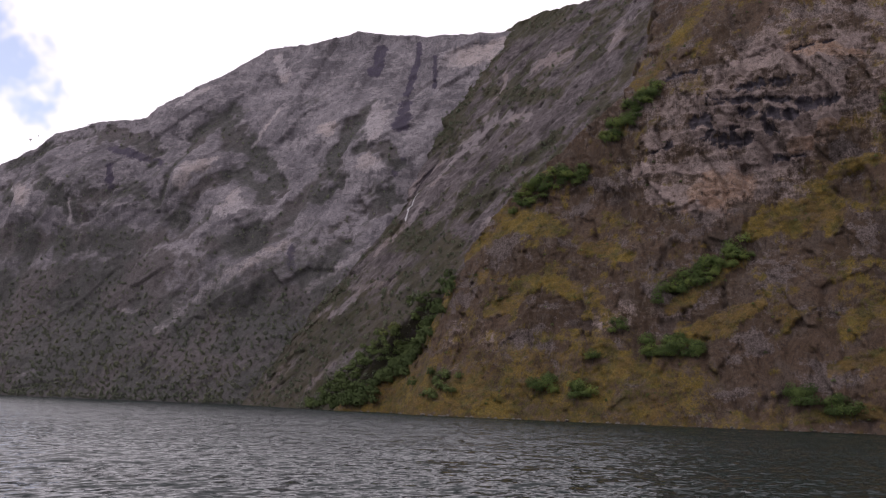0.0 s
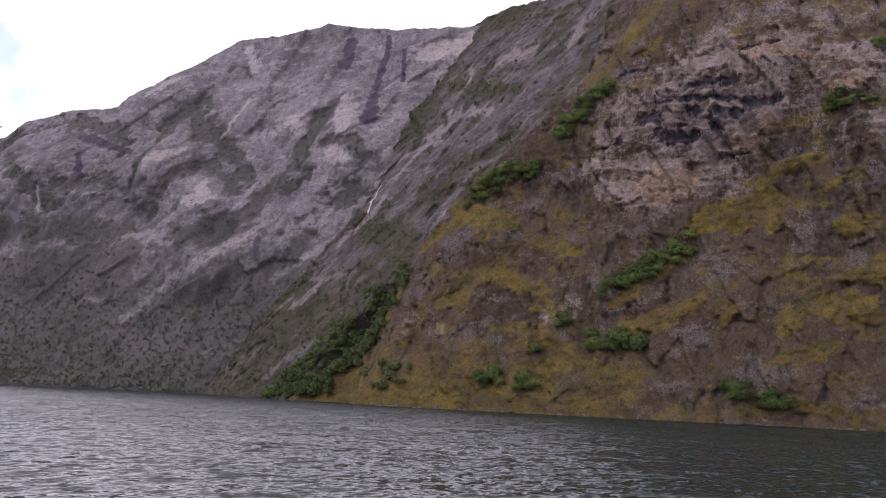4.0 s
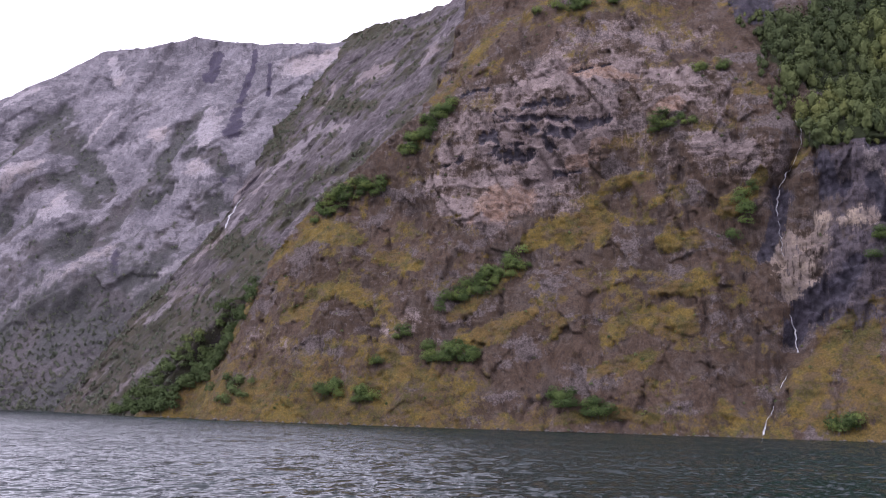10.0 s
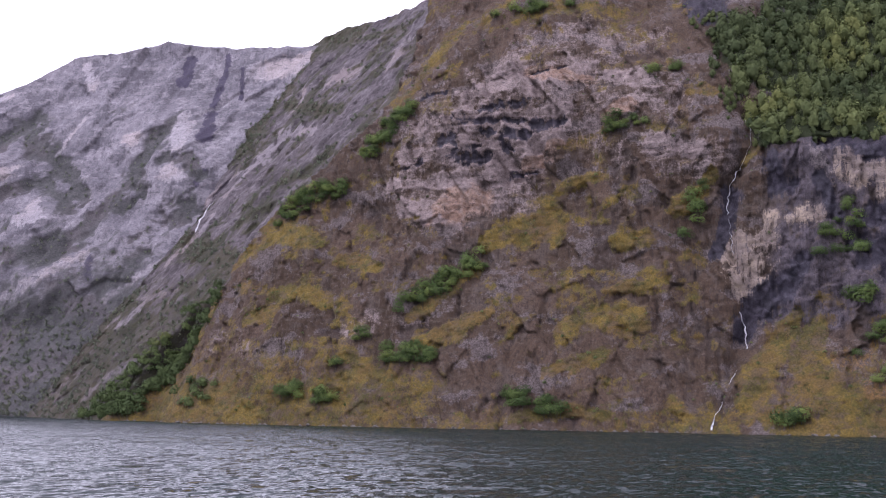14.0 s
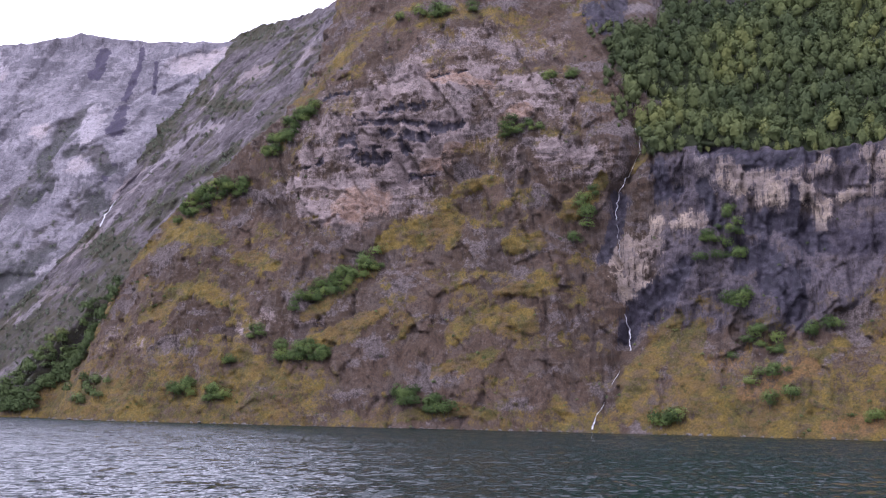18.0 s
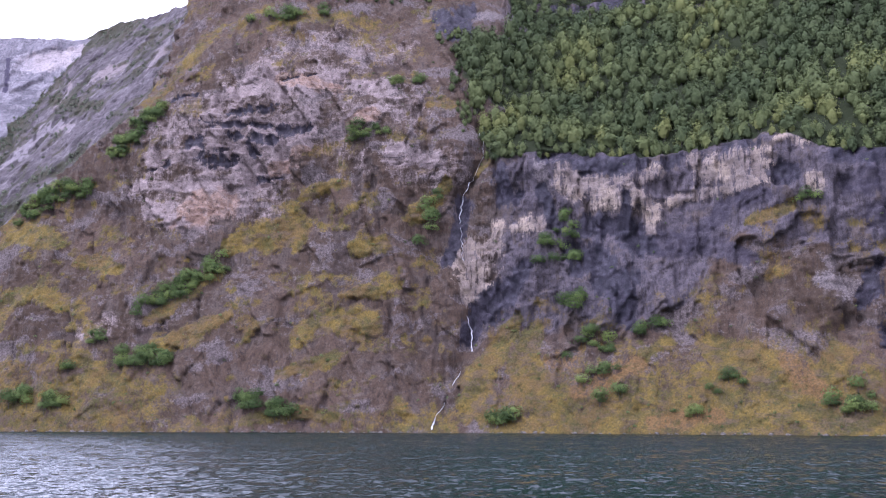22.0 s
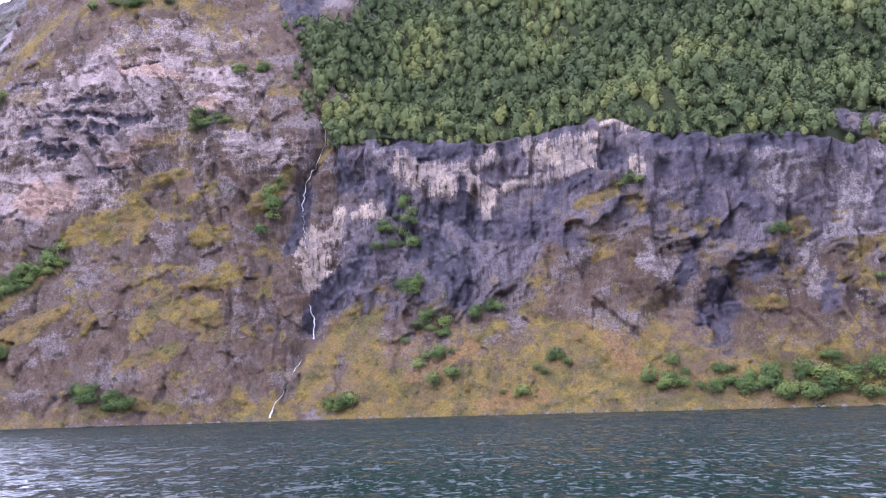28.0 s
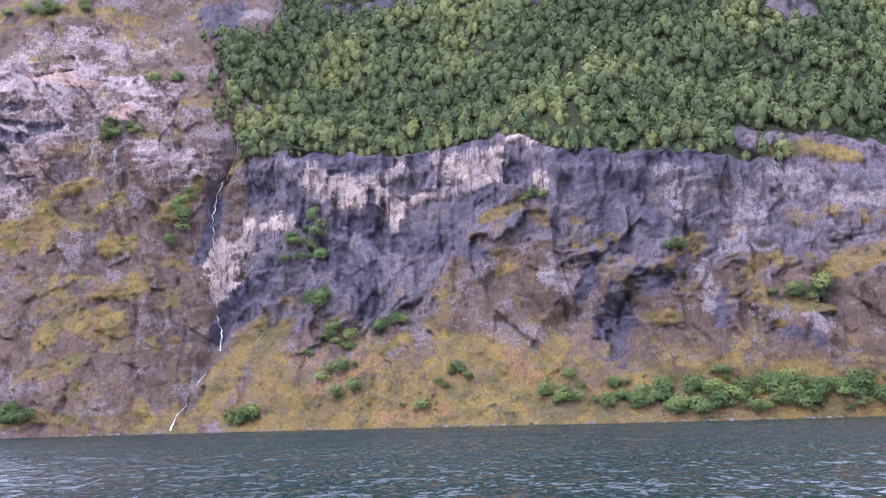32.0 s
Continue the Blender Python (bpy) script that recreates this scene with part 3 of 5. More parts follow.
    stone = over(n, stone, frayed(n, n.attr("cream"), ((lumps, 1.6), (n.math("SUBTRACT", 1.0, drips), 3.6), (n.math("SUBTRACT", 1.0, curtain), 1.8), (grain, 0.8)), 0.34, 0.90), cream, 0.9)
    # seeping water: blue-black curtains; the same colour paints shade in hollows and caves
    soaked_shade = frayed(n, n.attr("wet_dark"), ((curtain, 2.6), (drips, 2.0), (lumps, 1.2)), 0.24, 0.62)
    stone = over(n, stone, soaked_shade, n.mix(n.step(lumps, 0.38, 0.68), (0.017, 0.016, 0.025), (0.056, 0.049, 0.066)), 0.92)
    # ledge shadows painted as short dark dashes, and upright cracks, on bare rock
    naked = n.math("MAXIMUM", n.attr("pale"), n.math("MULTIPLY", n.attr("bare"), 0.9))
    ledge_shade = n.step(n.noise(n.place((0.30, 0.30, 1.5), (0, radians(-7), 0)), 0.62, 5, 0.6, 0.3), 0.60, 0.66)
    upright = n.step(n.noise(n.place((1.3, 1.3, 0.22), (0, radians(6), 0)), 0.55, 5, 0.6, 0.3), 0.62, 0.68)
    stone = over(n, stone, n.math("MULTIPLY", ledge_shade, naked), (0.030, 0.026, 0.030), 0.55)
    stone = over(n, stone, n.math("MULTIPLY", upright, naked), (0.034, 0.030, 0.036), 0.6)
    # a fine uneven tone everywhere
    stone = n.mix(1.0, stone, n.mix(n.step(grain, 0.30, 0.70), (0.80, 0.80, 0.81), (1.22, 1.21, 1.20)), "MULTIPLY")
    # grass: straw, moss and rust
    turf = n.mix(n.step(patch, 0.40, 0.58), (0.070, 0.060, 0.018), (0.150, 0.108, 0.024))
    turf = over(n, turf, n.step(n.noise(at, 0.06, 6, 0.62), 0.48, 0.60), (0.122, 0.078, 0.030), 0.65)
    turf = over(n, turf, n.step(n.noise(at, 0.13, 6, 0.66), 0.54, 0.64), (0.078, 0.080, 0.022), 0.5)
    turf = over(n, turf, n.step(slant, 0.52, 0.60), (0.098, 0.070, 0.046), 0.7)
    turf = over(n, turf, frayed(n, n.attr("rust"), ((lumps, 1.0),), 0.2, 0.7), (0.158, 0.096, 0.038), 0.9)
    turf = over(n, turf, n.step(lumps, 0.53, 0.66), (0.054, 0.055, 0.016), 0.75)
    turf = over(n, turf, n.step(fibre, 0.56, 0.68), (0.100, 0.074, 0.055), 0.55)
    turf = n.mix(1.0, turf, n.mix(n.step(grain, 0.32, 0.68), (0.68, 0.70, 0.68), (1.34, 1.31, 1.25)), "MULTIPLY")
    covered = frayed(n, n.attr("grass"), ((lumps, 2.4), (patch, 1.8), (n.math("SUBTRACT", 1.0, fibre), 1.6), (grain, 1.0)), 0.05, 0.72)
    stone = over(n, stone, covered, turf, 0.9)
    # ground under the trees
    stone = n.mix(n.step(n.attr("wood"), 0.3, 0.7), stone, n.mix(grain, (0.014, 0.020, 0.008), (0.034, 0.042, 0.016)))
    n.put(skin, "Base Color", stone)
    n.put(skin, "Roughness", n.math("SUBTRACT", 0.92, n.math("MULTIPLY", soaked_shade, 0.40)))
    skin.inputs["Specular IOR Level"].default_value = 0.22
    height = n.math("ADD", n.math("ADD", n.math("MULTIPLY", lumps, 1.1), n.math("MULTIPLY", grain, 0.25)), n.math("ADD", n.math("MULTIPLY", beds, 0.5), n.math("MULTIPLY", fibre, 0.4)))
    bump(n, skin, height, 1.0, 0.5)
    return mat


def mountain_material(name, dark, mid, light, thicket, scale):
    """Bare mountain rock with pale slabs, wet streaks and thickets, spread by the slope's own layers."""
    mat, n, skin = material(name)
    at = n.place()
    broad = n.noise(at, 0.03 / scale, 5, 0.6)
    lumps = n.noise(at, 0.22 / scale, 8, 0.66, 0.2)
    grain = n.noise(at, 1.0 / scale, 6, 0.68)
    streak = n.noise(n.place((1, 1, 0.14), (0, radians(6), 0)), 0.5 / scale, 7, 0.66)
    slant = n.noise(n.place((0.45, 0.45, 1.3), (0, radians(-38), 0)), 0.2 / scale, 7, 0.68, 0.4)
    stone = n.mix(n.step(broad, 0.38, 0.60), scaled(dark, 0.85), mid)
    slab = n.noise(n.place((0.6, 0.6, 1.1), (0, radians(-35), 0)), 0.075 / scale, 6, 0.66, 0.5)
    stone = over(n, stone, n.step(slab, 0.50, 0.60), light, 0.28)
    stone = over(n, stone, n.step(slab, 0.46, 0.38), scaled(dark, 0.66), 0.5)
    stone = over(n, stone, n.step(slant, 0.50, 0.62), light, 0.5)
    stone = over(n, stone, n.step(lumps, 0.52, 0.64), scaled(dark, 0.62), 0.6)
    stone = over(n, stone, n.step(streak, 0.54, 0.66), scaled(light, 1.08), 0.25)
    stone = over(n, stone, n.step(streak, 0.46, 0.36), scaled(dark, 0.55), 0.55)
    pale = frayed(n, n.attr("pale"), ((lumps, 2.6), (streak, 2.2), (slant, 1.6)), 0.12, 0.75)
    stone = over(n, stone, pale, n.mix(n.step(broad, 0.4, 0.6), scaled(light, 1.16), tuple(v * w for v, w in zip(light, (1.18, 1.10, 1.02)))), 0.72)
    stone = over(n, stone, frayed(n, n.attr("wet_dark"), ((streak, 2.4), (lumps, 1.2)), 0.35, 0.8), tuple(v * w for v, w in zip(dark, (0.36, 0.33, 0.46))), 0.9)
    stone = over(n, stone, line(n, slant, 0.5, 0.012), scaled(dark, 0.4), 0.5)
    stone = over(n, stone, line(n, streak, 0.5, 0.010), scaled(dark, 0.45), 0.35)
    stone = over(n, stone, n.step(n.noise(n.place((0.4, 0.4, 1.4), (0, radians(-30), 0)), 0.42 / scale, 5, 0.6, 0.3), 0.60, 0.67), scaled(dark, 0.4), 0.6)
    stone = over(n, stone, n.step(n.noise(n.place((1.2, 1.2, 0.2), (0, radians(8), 0)), 0.42 / scale, 5, 0.6, 0.3), 0.61, 0.68), scaled(dark, 0.45), 0.5)
    stone = n.mix(1.0, stone, n.mix(n.step(grain, 0.3, 0.7), (0.82, 0.82, 0.83), (1.18, 1.18, 1.17)), "MULTIPLY")
    leaves = n.mix(n.step(lumps, 0.40, 0.62), scaled(thicket, 0.72), thicket)
    leaves = over(n, leaves, n.step(broad, 0.45, 0.6), tuple(v * w for v, w in zip(thicket, (1.3, 1.1, 1.2))), 0.6)
    leaves = n.mix(1.0, leaves, n.mix(n.step(grain, 0.3, 0.7), (0.6, 0.6, 0.6), (1.4, 1.4, 1.4)), "MULTIPLY")
    stone = over(n, stone, frayed(n, n.attr("grass"), ((lumps, 2.4), (grain, 1.6), (slant, 2.4)), 0.05, 1.0), leaves, 0.9)
    n.put(skin, "Base Color", stone)
    skin.inputs["Roughness"].default_value = 0.92
    skin.inputs["Specular IOR Level"].default_value = 0.2
    bump(n, skin, n.math("ADD", n.math("ADD", lumps, n.math("MULTIPLY", grain, 0.2)), n.math("MULTIPLY", slant, 0.8)), 1.0, 0.32 * scale)
    return mat


rock_near = cliff_material("gneiss_near")
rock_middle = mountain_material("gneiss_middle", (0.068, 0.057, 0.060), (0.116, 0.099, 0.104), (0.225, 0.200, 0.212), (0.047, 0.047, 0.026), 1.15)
# distance haze is put into these pale lilac tones of rock and thicket
rock_far = mountain_material("gneiss_far_hazed", (0.162, 0.150, 0.168), (0.228, 0.211, 0.231), (0.34, 0.313, 0.328), (0.080, 0.080, 0.076), 1.5)


def leaf_material(name, deep, bright, gold, joint_wood=False):
    mat, n, skin = material(name)
    rand = n.add("ShaderNodeObjectInfo").outputs["Random"]
    island = n.add("ShaderNodeNewGeometry").outputs["Random Per Island"]
    whole = n.attr("tone") if joint_wood else rand
    mixed = n.math("ADD", n.math("MULTIPLY", island, 0.16), n.math("MULTIPLY", whole, 0.85))
    green = n.mix(n.step(mixed, 0.05, 1.0), deep, bright)
    green = n.mix(n.step(n.math("ADD", whole, n.math("MULTIPLY", island, 0.1)), 0.80, 1.0), green, gold)
    n.put(skin, "Base Color", green)
    skin.inputs["Roughness"].default_value = 0.8
    skin.inputs["Specular IOR Level"].default_value = 0.12
    return mat


leaf_birch = leaf_material("birch_leaves", (0.058, 0.078, 0.034), (0.126, 0.150, 0.054), (0.150, 0.165, 0.054))
leaf_wood = leaf_material("birch_wood_leaves", (0.058, 0.078, 0.034), (0.126, 0.150, 0.054), (0.150, 0.165, 0.054), True)
leaf_bush = leaf_material("bush_leaves", (0.055, 0.086, 0.028), (0.125, 0.172, 0.050), (0.14, 0.18, 0.048))
# haze painted into the leaf colour: paler and bluer than the near woods
leaf_far = leaf_material("far_leaves_hazed", (0.112, 0.132, 0.090), (0.155, 0.172, 0.112), (0.16, 0.17, 0.11), True)
leaf_scrub = leaf_material("scrub_leaves", (0.064, 0.092, 0.034), (0.120, 0.156, 0.056), (0.14, 0.16, 0.05), True)
straw, n, skin = material("straw_grass")
n.put(skin, "Base Color", n.mix(n.add("ShaderNodeNewGeometry").outputs["Random Per Island"], (0.060, 0.052, 0.017), (0.110, 0.082, 0.025)))
skin.inputs["Roughness"].default_value = 0.8
bark, n, skin = material("birch_bark")
n.put(skin, "Base Color", n.mix(n.step(n.noise(n.place((1, 1, 3)), 1.3), 0.45, 0.6), (0.072, 0.064, 0.055), (0.04, 0.034, 0.028)))
skin.inputs["Roughness"].default_value = 0.85

stone_mat, n, skin = material("shore_stone")
spot = n.noise(n.place(), 1.4, 5, 0.6)
n.put(skin, "Base Color", n.mix(n.step(spot, 0.35, 0.65), (0.065, 0.058, 0.053), (0.165, 0.148, 0.135)))
skin.inputs["Roughness"].default_value = 0.85
bump(n, skin, spot, 0.8, 0.3)

fall_mat, n, skin = material("falling_water")
thread = n.noise(n.place((1, 1, 0.09)), 1.5, 4, 0.6)
n.put(skin, "Base Color", n.mix(n.step(thread, 0.38, 0.62), (0.30, 0.30, 0.33), (0.68, 0.69, 0.71)))
skin.inputs["Roughness"].default_value = 0.35
bump(n, skin, thread, 0.8, 0.3)

water_mat, n, skin = material("fjord_water")
skin.inputs["Base Color"].default_value = (0.005, 0.017, 0.015, 1)
skin.inputs["Roughness"].default_value = 0.03
skin.inputs["IOR"].default_value = 1.6
def slopes(where, scale, detail, rough, gain):
    node = n.tree.nodes.new("ShaderNodeTexNoise")
    n.put(node, "Vector", where)
    node.inputs["Scale"].default_value, node.inputs["Detail"].default_value, node.inputs["Roughness"].default_value = scale, detail, rough
    shift = n.tree.nodes.new("ShaderNodeVectorMath")
    shift.operation = "MULTIPLY_ADD"
    n.tree.links.new(node.outputs["Color"], shift.inputs[0])
    shift.inputs[1].default_value, shift.inputs[2].default_value = (gain * 0.7, gain, 0), (-0.35 * gain, -0.5 * gain, 0)
    return shift.outputs[0]


def vectors(op, a, b):
    node = n.tree.nodes.new("ShaderNodeVectorMath")
    node.operation = op
    n.put(node, "0", a)
    if b is not None:
        n.put(node, "1", b)
    return node.outputs[0]


gusts = n.step(n.noise(n.place((0.5, 1, 1)), 0.02, 3), 0.30, 0.66)
chop = vectors("ADD", slopes(n.place((0.9, 0.42, 1), (0, 0, radians(8))), 1.0, 2, 0.6, 1.1), slopes(n.place((0.7, 0.5, 1), (0, 0, radians(-10))), 0.33, 1, 0.5, 0.5))
waves = vectors("ADD", chop, slopes(n.place((1.0, 0.8, 1), (0, 0, radians(5))), 2.6, 2, 0.6, 0.45))
glint = n.math("MULTIPLY", n.step(n.noise(n.place((0.9, 0.4, 1), (0, 0, radians(5))), 1.7, 3, 0.6), 0.565, 0.63), -0.6)
waves = vectors("ADD", waves, n.add("ShaderNodeCombineXYZ", Y=glint).outputs[0])
strength = n.tree.nodes.new("ShaderNodeVectorMath")
strength.operation = "SCALE"
n.put(strength, "0", waves)
n.put(strength, "Scale", n.math("ADD", 0.7, n.math("MULTIPLY", gusts, 0.5)))
n.put(skin, "Normal", vectors("NORMALIZE", vectors("ADD", strength.outputs[0], vectors("ADD", n.add("ShaderNodeNewGeometry").outputs["Normal"], (0.10, -0.195, 0.0))), None))


# ---------------------------------------------------------------- water
wide = np.r_[-3800, -1800, np.linspace(-900, -420, 40)[:-1], np.arange(-420, 380, 3.4), np.linspace(380, 700, 30), 1500, 3800]
deep = np.r_[-3800, -1200, np.linspace(-480, 40, 40), 45 + 0.5 * np.cumsum(np.linspace(1.4, 4.6, 260)), np.linspace(460, 700, 30), 1500, 3800]
gx, gy = np.meshgrid(wide, deep)
c, s = math.cos(radians(14)), math.sin(radians(14))
a, b = gx * c + gy * s, gy * c - gx * s
swell = 0.10 * (crests(a / 11, b / 4.5, 2, 180) - 0.6) + 0.03 * (crests(gx / 4.2, gy / 2.4, 2, 184) - 0.6)
patchy = 0.55 + 0.45 * smooth(fbm(gx / 90, gy / 60, 3, 188), -0.4, 0.4)
inside = smooth(gx, -430, -380) * smooth(gx, 395, 360) * smooth(gy, 40, 60)
fjord = sheet("water", gx, gy, swell * patchy * inside, mat=water_mat)
fjord.data.polygons.foreach_set("use_smooth", [True] * len(fjord.data.polygons))
tagged(fjord, "grey-green choppy fjord water under a cloudy sky", "water", kind="structure")

# ---------------------------------------------------------------- near cliff
cols = np.r_[np.arange(-345, 345, 0.72), np.arange(345, 560, 3.0)]
rows = np.r_[np.arange(-4, 190, 0.66), np.arange(190, 260, 1.1), np.arange(260, 345, 4.0), np.arange(350, 800, 15.0)]
gx, gz = np.meshgrid(cols, rows)
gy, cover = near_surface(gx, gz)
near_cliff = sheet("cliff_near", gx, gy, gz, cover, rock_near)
tagged(near_cliff, "steep brown rock face with grass ledges and pale scars", "cliff", kind="structure")


# ---------------------------------------------------------------- middle ridge
RIDGE_TOP_X = (-520, -420, -375, -345, -317, -285, -251, -209, -180, -150, -60)
RIDGE_TOP_Z = (0, 90, 285, 341, 347, 340, 326, 309, 302, 318, 340)
RIDGE_PALE = [
    [(-278, 211, 5), (-286, 201, 5.8), (-304, 185, 3.7), (-320, 164, 3.3)], [(-322, 145, 2.9), (-325, 134, 3.6), (-344, 119, 4.1), (-352, 112, 2.5)], [(-366, 64, 3.9), (-344, 75, 3.1)],
    [(-296, 270, 1.8), (-289, 257, 1.8), (-290, 241, 1.3), (-297, 239, 1.8)], [(-291, 220, 3), (-282, 205, 2.1)], [(-291, 203, 3.4), (-308, 199, 4.3), (-288, 188, 3.3)], [(-171, 256, 5.4), (-172, 233, 4.5)],
    [(-266, 208, 4.1), (-235, 198, 3.1)], [(-309, 188, 1.7), (-328, 183, 1.7), (-351, 172, 2.2), (-344, 152, 1.7)], [(-217, 254, 5.7), (-255, 258, 5.2)]]
RIDGE_SCREE = [
    [(-344, 15, 3.2), (-326, 24, 4.9), (-302, 34, 3.4)], [(-404, 21, 3.1), (-398, 30, 3.2)],
    [(-299, 34, 3.3), (-322, 29, 4.1), (-335, 20, 3.5), (-342, 12, 2.4)], [(-394, 31, 3.1), (-393, 23, 2.3), (-385, 35, 2.3)], [(-421, 19, 3.2), (-391, 11, 2.3)], [(-374, 70, 2.4), (-395, 65, 2)],
    [(-364, 84, 2.4), (-302, 81, 2.5), (-302, 73, 2.1)], [(-224, 112, 3.3), (-233, 110, 2.7)], [(-219, 71, 3), (-211, 73, 3)]]
RIDGE_DARK = [
    [(-250, 312, 6), (-300, 328, 8), (-326, 318, 13), (-338, 293, 13), (-342, 259, 11), (-346, 235, 8)], [(-239, 298, 5.4), (-188, 281, 4.1), (-166, 284, 3.2)], [(-318, 259, 5.6), (-248, 222, 6.5), (-209, 209, 4.6)],
    [(-237, 153, 8), (-206, 154, 5.6), (-193, 169, 4.2)], [(-268, 128, 8.8), (-241, 136, 7.1)], [(-151, 197, 3.4), (-157, 226, 2.9)], [(-350, 130, 9), (-300, 110, 10), (-250, 95, 9)]]
RIDGE_GREEN = [
    [(-440, 32, 4.2), (-433, 50, 5.1), (-384, 55, 3.6)], [(-278, 12, 4.3), (-266, 24, 4.9), (-253, 43, 4.9), (-243, 60, 3.7)], [(-307, 8, 4.5), (-275, 9, 3.7)],
    [(-336, 2, 1.7), (-283, 4, 1.8)], [(-470, 26, 6), (-420, 40, 6)], [(-400, 84, 8), (-360, 62, 8), (-330, 50, 7)]]
RIDGE_WET = [[(-352, 232, 3.3), (-320, 203, 3.9)], [(-330, 189, 2.2), (-341, 175, 2.2), (-347, 158, 2.1)], [(-336, 182, 1.3), (-349, 170, 1.3)]]


def ridge_surface(x, z):
    foot = np.interp(z, (0, 83, 140, 180, 250, 300, 345), (-440, -397, -354, -352, -360, -362, -342)) + 5 * fbm(z / 11, z * 0, 3, 8)
    over_edge = np.maximum(0, foot - x)
    y = 527 + 0.88 * z - 0.75 * (x + 346) + 2.0 * over_edge + 0.02 * over_edge * over_edge
    pale = np.maximum(np.clip(1.15 * strokes(x, z, RIDGE_PALE, 1.1, 9, 90), 0, 1), 0.6 * strokes(x, z, RIDGE_SCREE, 0.9, 8, 91))
    wet_dark = strokes(x, z, RIDGE_WET, 0.5, 8, 92)
    a, b = x * 0.75 + z * 0.66, -x * 0.66 + z * 0.75
    green = np.maximum(strokes(x, z, RIDGE_DARK, 0.7, 14, 93), strokes(x, z, RIDGE_GREEN, 0.7, 12, 94))
    stray = smooth(fbm(a / 34, b / 11, 5, 95, 0.62), -0.12, 0.35) * (0.78 + 0.2 * smooth(z, 190, 120))
    green = np.maximum(np.maximum(green, stray), 0.8 * smooth(z + 26 * fbm(x / 30, z / 24, 3, 96), 110, 70) * smooth(x, -225, -250)) * (1 - 0.8 * pale)
    top = np.interp(x, RIDGE_TOP_X, RIDGE_TOP_Z)
    crest = np.maximum(smooth(top - z, 46, 12) * smooth(x, -215, -270), smooth(x - foot, 42, 14) * smooth(z, 185, 220))
    green = np.maximum(green, 1.15 * crest)
    relief = 5 * (crests(a / 70, b / 30, 3, 97) - 0.6) + 3 * (crests(a / 24, b / 10, 5, 98) - 0.6) + 1.5 * fbm(x / 8, z / 10, 4, 99) + 1.6 * facets(a / 30, b / 14, 101, 0.8) + 1.5 * facets(a / 9, b / 6, 102, 0.7)
    y = y - 1.0 * relief * smooth(z, -1, 12) + 2.5 * wet_dark
    edge = np.interp(z, BUTTRESS_Z, BUTTRESS_X)
    limit = near_plain(x, z) + 5 - 34 * smooth(edge - x, 0, 40) + 22 * smooth(x - edge, 4, 24)
    return np.maximum(y, np.where(x > edge - 55, limit, 0)), pale, green, over_edge, wet_dark


u, v = np.meshgrid(np.arange(-520, -90, 1.25), np.r_[np.linspace(-0.02, 1, 260), 1.004, 1.02, 1.1])
top = np.interp(u, RIDGE_TOP_X, RIDGE_TOP_Z) + 2.0 * fbm(u / 9, u * 0, 4, 33)
gz = np.minimum(v, 1) * np.maximum(top, 4)
gy, pale, green, _, wet_dark = ridge_surface(u, gz)
gy = gy + np.maximum(0, v - 1) * 900
ridge = sheet("ridge_middle", u, gy, gz + np.maximum(0, v - 1) * 15, {"pale": pale, "wet_dark": wet_dark, "grass": green}, rock_middle)
tagged(ridge, "grey rock ridge with dark scrub in diagonal bands", "mountainside", kind="structure")


# ---------------------------------------------------------------- far mountain
FAR_TOP_X = (-1400, -1000, -851, -807, -745, -690, -642, -620, -581, -550, -519, -479, -445, -407, -351, -308, -230)
FAR_TOP_Z = (125, 200, 243, 269, 273, 274, 308, 318, 346, 348, 346, 354, 348, 342, 338, 335, 338)
FAR_PALE = [
    [(-481, 244, 4), (-467, 244, 7)], [(-538, 271, 1.6), (-546, 253, 2.1), (-553, 233, 1.6)], [(-600, 196, 6.2), (-593, 207, 7.2), (-579, 216, 6.2)], [(-551, 165, 5), (-532, 167, 5.9), (-544, 182, 5)],
    [(-421, 205, 7.7), (-405, 199, 6.7)], [(-795, 195, 6.7), (-768, 184, 5.5), (-817, 203, 4.5)], [(-650, 284, 3.3), (-631, 299, 5.5)], [(-704, 159, 2.6), (-713, 181, 2.1)],
    [(-378, 311, 8.1), (-341, 318, 9), (-321, 324, 6)], [(-564, 336, 4.4), (-549, 314, 5.4)], [(-430, 260, 8), (-420, 235, 7)]]
FAR_SCREE = [
    [(-564, 59, 3.7), (-557, 72, 6.5), (-534, 94, 5.6), (-507, 108, 4.7), (-473, 132, 5.6)], [(-439, 90, 2.7), (-418, 109, 3.6), (-398, 126, 3.6)], [(-620, 73, 3.3), (-598, 75, 2.8)],
    [(-415, 74, 2.6), (-398, 81, 2.6)], [(-427, 33, 3.4), (-417, 29, 2.5)], [(-669, 16, 1.8), (-657, 21, 1.8)]]
FAR_WET = [
    [(-454, 333, 5.3), (-450, 310, 6.3)], [(-413, 333, 3.1), (-408, 305, 3.6), (-407, 277, 3.5)], [(-404, 265, 4.5), (-398, 241, 5.8)], [(-386, 203, 3.3), (-390, 193, 3.8)],
    [(-466, 128, 2.8), (-455, 107, 2.7)], [(-674, 188, 3.2), (-685, 216, 2.7)], [(-701, 239, 4.4), (-639, 219, 3.2)], [(-671, 253, 2.7), (-655, 232, 2.7)], [(-390, 316, 1.5), (-384, 284, 2)]]
